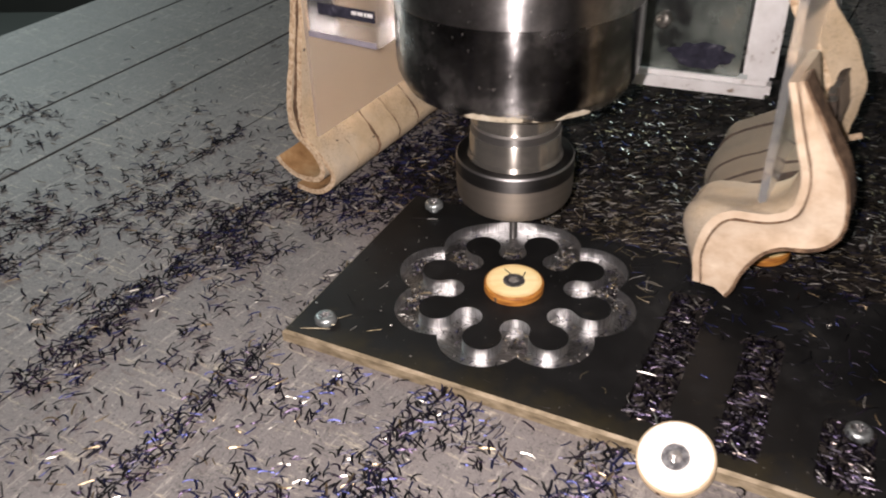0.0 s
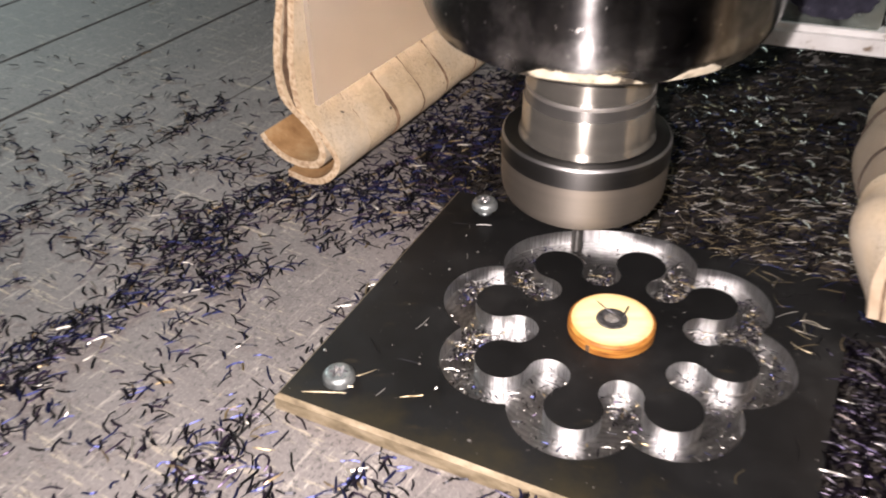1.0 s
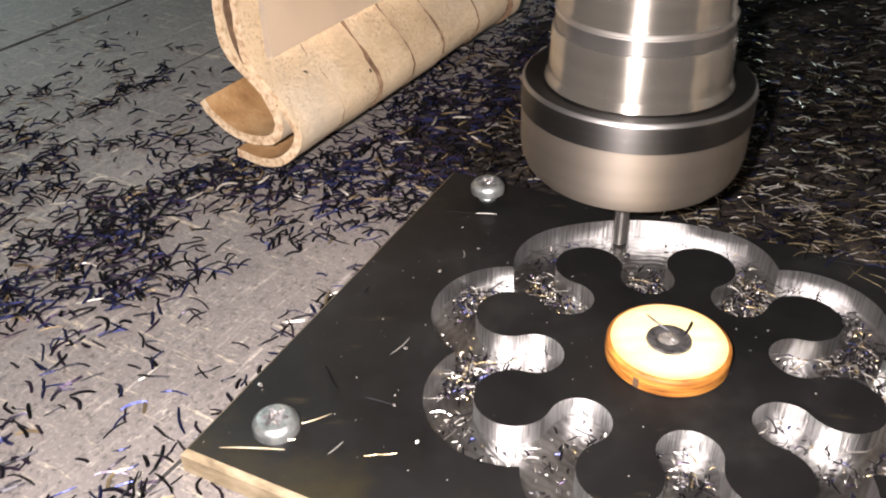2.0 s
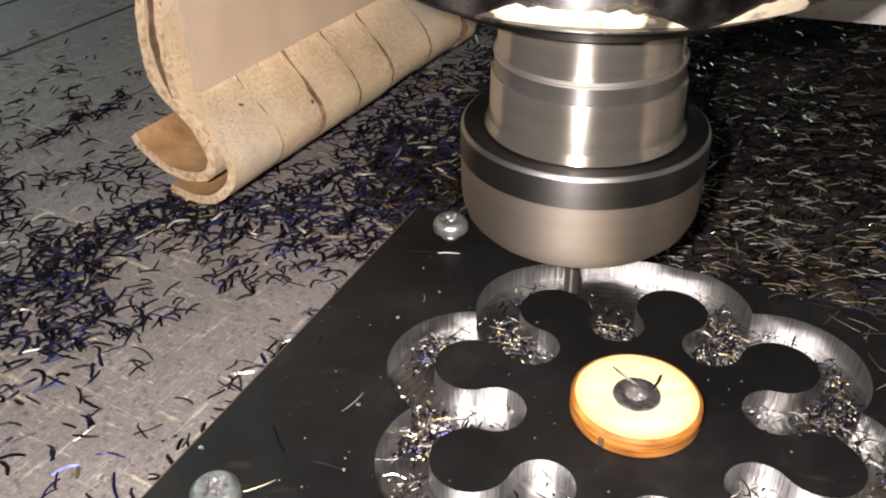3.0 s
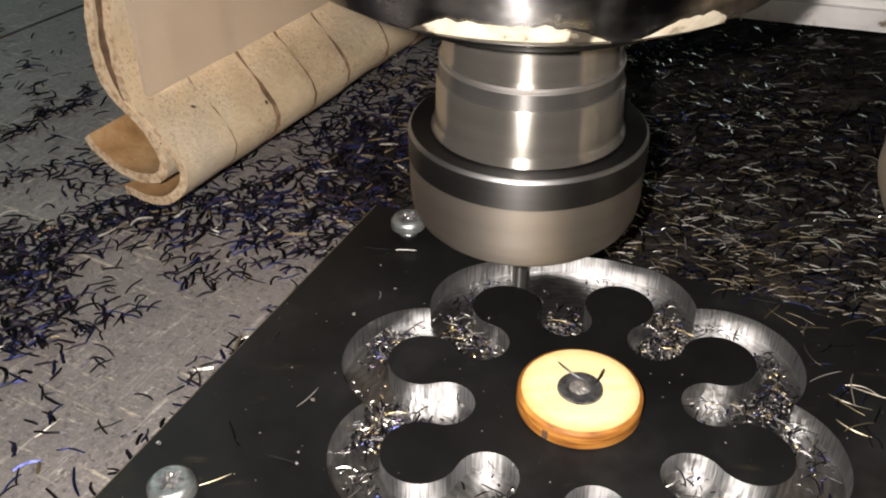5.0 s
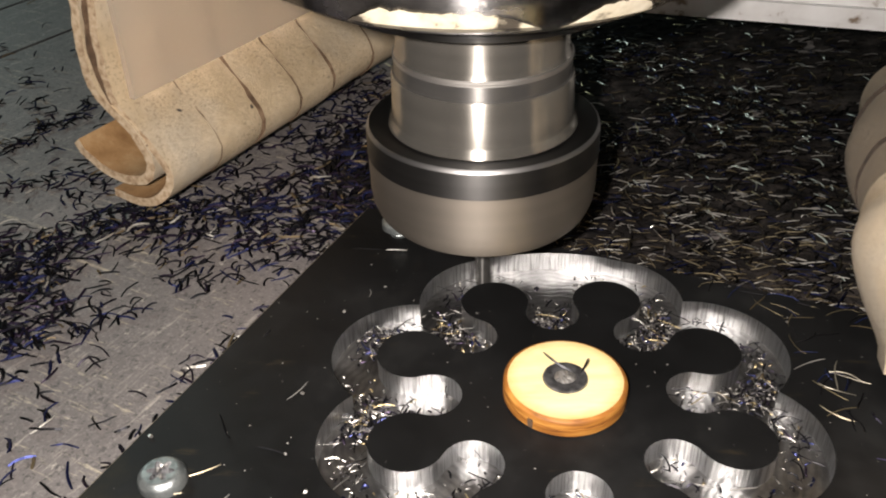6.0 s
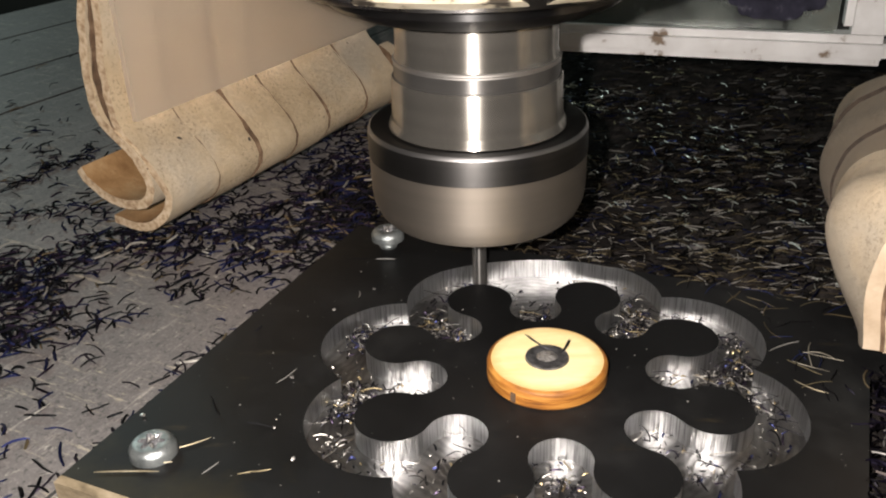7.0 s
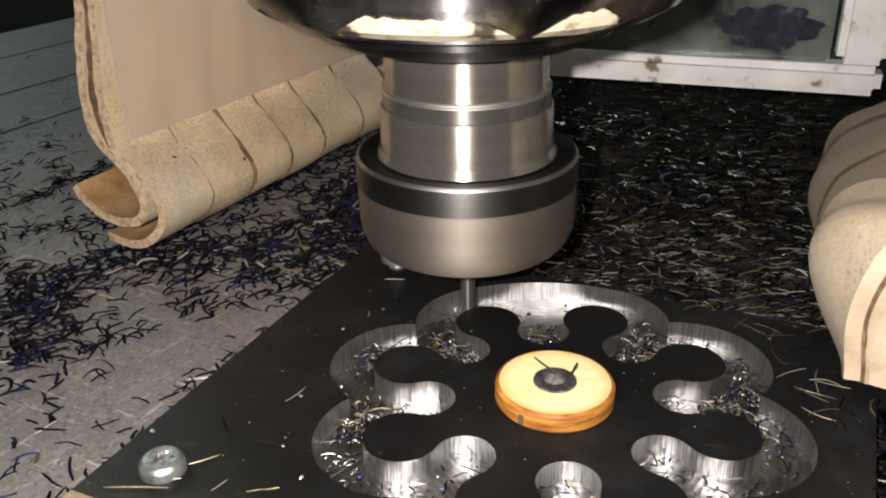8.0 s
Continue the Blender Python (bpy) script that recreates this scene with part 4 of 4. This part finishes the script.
CLUMPS = [(-0.101, 0.035, 0.011, 0.9), (-0.112, 0.047, 0.009, 0.8), (-0.104, 0.055, 0.009, 0.8), (-0.091, 0.063, 0.009, 0.7), (-0.087, 0.025, 0.006, 0.5), (-0.098, 0.016, 0.009, 0.5),
          (-0.061, 0.056, 0.010, 0.6), (-0.060, 0.070, 0.012, 0.7), (-0.069, 0.0385, 0.003, 0.5), (-0.087, -0.003, 0.008, 0.22), (-0.099, 0.026, 0.010, 0.4)]


def dense(x, y):
    """How thickly chips lie on the bed at a place, 0 to 1."""
    nn, gg = N.x * x + N.y * y, G.x * x + G.y * y
    blot = noise.noise(Vector((x * 28, y * 28, 3)))
    clump = 0.6 * noise.noise(Vector((x * 55, y * 55, 5))) + 0.5 * noise.noise(Vector((x * 130, y * 130, 8))) + 0.5 * blot
    d = 0.035 + 0.62 * max(0.0, clump + 0.10)
    if nn < -0.165:
        d *= math.exp((nn + 0.165) / 0.050)
    if nn < -0.05:
        d *= min(1.0, max(0.10, 1.0 - (gg - 0.015) / 0.085))
    if nn < -0.07 and gg < 0.03:
        d += 0.30 * max(0.0, clump + 0.16)
    if nn > -0.04 and gg < -0.02:
        d += 0.40 * max(0.0, clump + 0.12)
    q = PLATE.inverted() @ Vector((x, y, 0))
    if -0.022 < q.x < 0.0 and -0.01 < q.y < 0.075:
        d *= 0.30
    for cx, cy, r, much in CLUMPS:
        d += much * math.exp(-((x - cx) ** 2 + (y - cy) ** 2) / r ** 2) * (0.7 + 0.6 * blot)
    near = min(abs(nn - c) for c in GROOVES)
    if nn > -0.14 and near < 0.018 and gg < 0.11:
        d += 1.15 * math.exp(-(near / 0.0058) ** 2) * max(0.1, 0.6 + 0.9 * noise.noise(Vector((gg * 22, nn * 8, 7))))
    if -0.20 < nn < -0.15 and near < 0.012 and gg < 0.06:
        d += 0.30 * math.exp(-(near / 0.005) ** 2)
    if q.y > PLATE_D - 0.035 and q.x > -0.050:
        rise = min(1.0, max(0.0, (q.x + 0.050) / 0.05)) * min(1.0, max(0.0, (q.y - PLATE_D + 0.035) / 0.04))
        fade = max(0.16, 1.0 - max(0.0, q.y - PLATE_D - 0.04) / 0.13)
        d += 1.5 * rise * fade * (0.8 + 0.8 * blot)
    if gg > 0.16:
        d *= max(0.3, 1.0 - (gg - 0.16) / 0.22)
    return d


def behind_plate(x, y):
    q = PLATE.inverted() @ Vector((x, y, 0))
    return q.x + 0.02 * noise.noise(Vector((x * 90, y * 90, 4))) > 0.0 and q.y > PLATE_D - 0.02


def near_back_edge(x, y):
    q = PLATE.inverted() @ Vector((x, y, 0))
    return q.x > 0.045 and q.y < PLATE_D + 0.042 + 0.03 * noise.noise(Vector((x * 70, y * 70, 6)))


def scatter_bed():
    rnd = random.Random(7)
    spots = []
    for _ in range(140000):
        x, y = rnd.uniform(-0.26, 0.24), rnd.uniform(-0.20, 0.34)
        if on_plate(x, y, -0.001):
            continue
        d = dense(x, y)
        if rnd.random() > d:
            continue
        spots.append((x, y, TOP + 0.0002 + (rnd.random() * 0.0025 if d > 0.6 else 0)))
    pile = [p for p in spots if behind_plate(p[0], p[1])]
    rest = [p for p in spots if not behind_plate(p[0], p[1])]
    close = [p for p in rest if -0.094 < p[0] < -0.045 and -0.040 < p[1] < 0.048][:260]
    taken = set(close)
    chips("metal_chips", [p for p in rest if p not in taken], "curled blue-black steel chips strewn over the grey bed", (0.0026, 0.0057), 0.00026, seed=3)
    single_chips(close, "curled blue-black steel chip lying on the grey bed", "single chips on the bed", (0.0026, 0.0057), 0.00025, 31, SINGLE)
    edge = [p for p in pile if near_back_edge(p[0], p[1]) and rnd.random() < 0.42]
    taken = set(edge)
    pile = [p for p in pile if p not in taken]
    chips("metal_chips", edge, "straw-coloured chips along the plate's back edge", (0.0014, 0.0052), 0.00010, 0.0012, seed=12, mat=STRAW, lie=(-0.30, 0.45), curl=0.45)
    chips("metal_chips", pile, "dense dark heap of thin steel chips behind the plate", (0.0018, 0.0054), 0.00016, 0.0010, seed=4, mat=PILE, lie=(-0.25, 0.8), curl=0.6)



def scatter_plate():
    rnd = random.Random(11)
    spots = []
    for _ in range(15000):
        u, v = rnd.uniform(0.005, 0.25), rnd.uniform(0.002, PLATE_D)
        in_slot = any(a < u < b and c < v < d for a, b, c, d in SLOTS)
        if in_slot:
            p = 0.95
        else:
            p = 0.003
            if u > 0.050 and v > 0.060:
                p = 0.028
            f = min(1.0, max(0.0, (0.089 - v) / 0.021))
            off = math.hypot(u - 0.083 - 0.017 * f, max(0.0, v - 0.089, 0.068 - v))
            p += 0.34 * math.exp(-(off / 0.0058) ** 2)
            if u > 0.108 and v > 0.068 - (u - 0.095) * 0.45:
                p = 0.11
            if v > 0.089 and u > 0.04:
                p = 0.16
        x, y = plate_point(u, v)
        if math.hypot(x, y) < 0.0425 or rnd.random() > p:
            continue
        spots.append((x, y, (DEPTH + rnd.random() * 0.0039) if in_slot else 0.0002))
    packed = [p for p in spots if p[2] < -0.00001]
    spots = [p for p in spots if p[2] >= 0]
    loose = [p for p in spots if (PLATE.inverted() @ Vector((p[0], p[1], 0))).x > 0.106]
    spots = [p for p in spots if (PLATE.inverted() @ Vector((p[0], p[1], 0))).x <= 0.106]
    chips("metal_chips", loose, "dark and silvery chips strewn over the plate beside the slots", (0.0022, 0.0058), 0.00017, 0.0008, seed=14, mat=CHIP)
    chips("metal_chips", packed, "blue-black and silvery chips packed in the plate's milled slots", (0.0026, 0.0062), 0.00021, 0.0010, seed=6, mat=GLINT)
    single_chips(spots[:300], "thin straw-coloured steel chip lying on the black plate", "single chips on the plate", (0.0030, 0.0070), 0.00009, 51, SINGLE_STRAW)
    if len(spots) > 300:
        chips("metal_chips", spots[300:], "straw and blue steel chips lying on the black plate", (0.0030, 0.0074), 0.00012, 0.0012, seed=5, mat=STRAW)


def scatter_pocket():
    """Crumbs and thin curls gathered where the pocket has not been blown clean."""
    rnd = random.Random(13)
    banks = [(112, 0.031, 0.006), (128, 0.027, 0.005), (90, 0.0215, 0.004), (52, 0.029, 0.005), (42, 0.025, 0.005), (182, 0.034, 0.005), (190, 0.029, 0.006), (150, 0.037, 0.004),
             (5, 0.034, 0.006), (20, 0.038, 0.004), (350, 0.036, 0.005), (205, 0.036, 0.006), (270, 0.024, 0.003), (320, 0.035, 0.006)]
    spots = []
    while len(spots) < 2800:
        if rnd.random() < 0.66:
            a, r, wide = rnd.choice(banks[:9] if rnd.random() < 0.75 else banks)
            x, y = polar(r, a) + Vector((rnd.gauss(0, wide * 0.5), rnd.gauss(0, wide * 0.5)))
        else:
            x, y = polar(rnd.uniform(0.018, 0.040), rnd.uniform(0, 360))
        k = min((polar(LOBE_R, 45 * j + 22.5) - Vector((x, y))).length for j in range(8))
        if k < LOBE + 0.0010 or k > SCALLOP - 0.0010 or math.hypot(x, y) < 0.018:
            continue
        spots.append((x, y, DEPTH + 0.0001 + 0.0008 * rnd.random() ** 2))
    chips("metal_chips", spots[:1700], "fine bright crumbs gathered in the milled pocket", (0.0004, 0.0013), 0.00014, 0.0006, seed=8, mat=BRIGHT)
    chips("metal_chips", spots[1700:2200], "thin curls lying in the milled pocket", (0.0018, 0.0046), 0.00011, 0.0012, seed=9, mat=BRIGHT)
    chips("metal_chips", spots[2200:], "dark crumbs and blued slivers lying in the milled pocket", (0.0005, 0.0024), 0.00015, 0.0006, seed=10, mat=CHIP)


def heap():
    """The low bank of black steel fines behind the plate, under the loose chips; its far part is an added dark sheet
    that dims the bare bed.
    """
    bm = bmesh.new()
    nx, ny = 110, 110
    grid = {}
    for i in range(nx + 1):
        for j in range(ny + 1):
            u, v = -0.060 + 0.320 * i / nx, PLATE_D - 0.030 + 0.300 * j / ny
            x, y = plate_point(u, v)
            inside = min(1.0, max(0.0, (u + 0.055) / 0.06)) * min(1.0, max(0.0, (v - PLATE_D + 0.022) / 0.03)) * min(1.0, max(0.0, (PLATE_D + 0.262 - v) / 0.08))
            if u > -0.001 and v < PLATE_D + 0.001:
                inside = 0.0
            rough = 0.6 * noise.noise(Vector((x * 45, y * 45, 1))) + 0.5 * noise.noise(Vector((x * 160, y * 160, 5))) + 0.35 * noise.noise(Vector((x * 420, y * 420, 9)))
            grid[i, j] = bm.verts.new((x, y, TOP - 0.0009 + 0.0016 * inside + 0.0011 * rough * (0.25 + inside)))
    for i in range(nx):
        for j in range(ny):
            bm.faces.new((grid[i, j], grid[i + 1, j], grid[i + 1, j + 1], grid[i, j + 1]))
    ob = part("fines_and_dim_sheet", bm, FINES, None, smooth=False)
    tagged(ob, "low dark bank of steel fines, carried on as a sheet that dims the machine bed", "metal fines", kind="stuff")


heap()
scatter_bed()
scatter_plate()
scatter_pocket()


def make_chip(x, y, z, length, yaw, bend, mat, label, rise=0.0, wide=0.00011):
    """One sliver that can be picked out by eye."""
    bm = bmesh.new()
    seg, rings = 8, []
    px, py, a = 0.0, 0.0, radians(yaw)
    for k in range(seg + 1):
        w = wide * (1 - 0.7 * abs(2 * k / seg - 1) ** 4)
        rings.append([bm.verts.new((px - math.sin(a) * w * c, py + math.cos(a) * w * c, rise * k / seg + w * d)) for c, d in ((1, 0), (0, 1), (-1, 0))])
        px, py, a = px + math.cos(a) * length / seg, py + math.sin(a) * length / seg, a + radians(bend) / seg
    for p, q in zip(rings, rings[1:]):
        for c in range(3):
            bm.faces.new((p[c], p[(c + 1) % 3], q[(c + 1) % 3], q[c]))
    bm.faces.new(rings[0])
    bm.faces.new(rings[-1])
    ob = part("steel_chip", bm, mat)
    ob.matrix_world = pose(x, y, z)
    return tagged(ob, label, "metal chip", "single chips on the plate")


CHIP_BLACK = surface("black_chip_steel", [(0.3, (0.010, 0.010, 0.012)), (0.7, (0.03, 0.03, 0.035))], 300, (0.3, 0.5), 0.6)
CHIP_PALE = surface("pale_chip_steel", [(0.3, (0.34, 0.33, 0.31)), (0.7, (0.62, 0.61, 0.58))], 300, (0.3, 0.5), 0.7)
CHIP_GOLD = surface("golden_chip_steel", [(0.3, (0.20, 0.16, 0.09)), (0.7, (0.44, 0.39, 0.28))], 300, (0.3, 0.5), 0.7)
make_chip(0.0012, 0.0008, 0.0040, 0.0056, 158, -28, CHIP_BLACK, "curled black chip lying on the washer's screw", 0.0016, 0.00020)
make_chip(0.0024, 0.0006, 0.0038, 0.0026, 40, 30, CHIP_BLACK, "short black chip leaning on the washer's screw", 0.0014, 0.00020)
make_chip(-0.0577, -0.0176, 0.0003, 0.0049, 22, 14, CHIP_GOLD, "straw-coloured chip sticking out beside the corner screw")
make_chip(-0.0458, -0.0014, 0.0003, 0.0054, 47, 22, CHIP_PALE, "thin pale chip lying beside the pocket")
make_chip(-0.0487, -0.0117, 0.0003, 0.0053, -12, -16, CHIP_BLACK, "dark bent chip on the black plate")
make_chip(-0.0690, -0.0228, 0.0003, 0.0098, 2, -6, CHIP_GOLD, "long straw-coloured chip along the plate's front edge", 0.0, 0.00016)
make_chip(-0.0640, -0.0205, 0.0003, 0.0062, -16, 30, CHIP_GOLD, "curved straw-coloured chip under the corner screw")
make_chip(-0.0527, 0.0152, 0.0003, 0.0024, 50, 40, CHIP_BLACK, "small black chip near the plate's side edge", 0.0, 0.00024)
make_chip(0.0404, -0.0035, 0.0003, 0.0058, -62, 44, CHIP_GOLD, "bent straw-coloured chip on the black plate", 0.0, 0.00013)
make_chip(0.0390, 0.0050, 0.0003, 0.0062, 30, -26, CHIP_PALE, "pale chip lying over the pocket's rim", 0.0006)
make_chip(-0.0527, -0.0236, 0.0003, 0.0032, 49, 10, CHIP_PALE, "thin pale chip near the plate's front edge")
make_chip(-0.0280, 0.0430, 0.0003, 0.0045, 170, 15, CHIP_PALE, "pale chip near the back screw")
make_chip(-0.0345, 0.0270, 0.0003, 0.0026, 70, 50, CHIP_PALE, "small pale curl beside the pocket")


def make_crumb(x, y, size, seed):
    """A bright jagged speck of steel."""
    rnd = random.Random(seed)
    bm = bmesh.new()
    bmesh.ops.create_icosphere(bm, subdivisions=1, radius=size)
    for v in bm.verts:
        v.co = Vector((v.co.x * rnd.uniform(0.5, 1.5), v.co.y * rnd.uniform(0.5, 1.4), v.co.z * rnd.uniform(0.4, 0.9)))
    low = min(v.co.z for v in bm.verts)
    ob = part("steel_crumb", bm, BRIGHT_CRUMB, smooth=False)
    ob.matrix_world = pose(x, y, 0.0001 - low, 0, 0, rnd.uniform(0, 360))
    tagged(ob, "bright jagged speck of steel on the black plate", "metal crumb", "steel specks on the plate")


for k, (x, y, size) in enumerate(((-0.0659, -0.0094, 0.0004), (-0.0433, 0.0002, 0.0004), (-0.0507, -0.0070, 0.0002), (-0.0388, 0.0225, 0.0004), (-0.0316, 0.0303, 0.0003), (-0.0398, -0.0208, 0.0004),
                                  (-0.0440, -0.0132, 0.0003), (0.0345, 0.0290, 0.0003), (0.0130, 0.0445, 0.0004), (0.0420, 0.0180, 0.0003), (-0.0322, -0.0357, 0.0004), (-0.0480, 0.0080, 0.0002), (-0.0350, 0.0380, 0.0002))):
    make_crumb(x, y, size, k)


# ---- the torch beside the lens ----
def make_torch():
    """A small white light carried with the camera, the only strong light in the dark shed."""
    root = empty("torch")
    tagged(root, "small white light-emitting torch held over the machine bed", "torch")
    part("torch_lens", lathe([(0, -0.0002), (0.0022, -0.0002)], 24), GLOW, root, "glowing white lens", smooth=False)
    part("housing", lathe([(0.0023, -0.0006), (0.0029, -0.0006), (0.0030, 0.0022), (0.0004, 0.0024), (0.0004, 0.0019), (0.0023, 0.0017), (0.0023, -0.0006)], 24), PLAIN, root, "dark housing cup")
    return root


TORCH = make_torch()


# ---- moves ----
def tool_place(t, swing=1.0, late=0.0):
    """The cutter runs in small loops along the pocket: a loop every 0.385 s, its centre creeping along an arc."""
    along, turn, r = radians(92.0 + 2.33 * t), 5.787 + 2 * math.pi * (t - late) / 0.3855, 0.00204 * swing
    return 0.0382 * math.cos(along) + r * math.cos(turn), 0.0382 * math.sin(along) + r * math.sin(turn)


def motions():
    walk(TORCH, [(t, look(eye, target, roll) @ Matrix.Translation((-0.013, 0.004, 0.006))) for t, eye, target, roll in PATH])
    walk(SPINDLE, [(k / 20, pose(*tool_place(k / 20), 0)) for k in range(161)])
    walk(SHOE, [(k / 20, pose(*tool_place(k / 20, 0.7, 0.05), 0)) for k in range(161)])     # the loose shoe drags a little behind
    walk(CHUCK, [(k / 10, pose(0, 0, 0, 0, 0, -84 * k)) for k in range(81)])


motions()
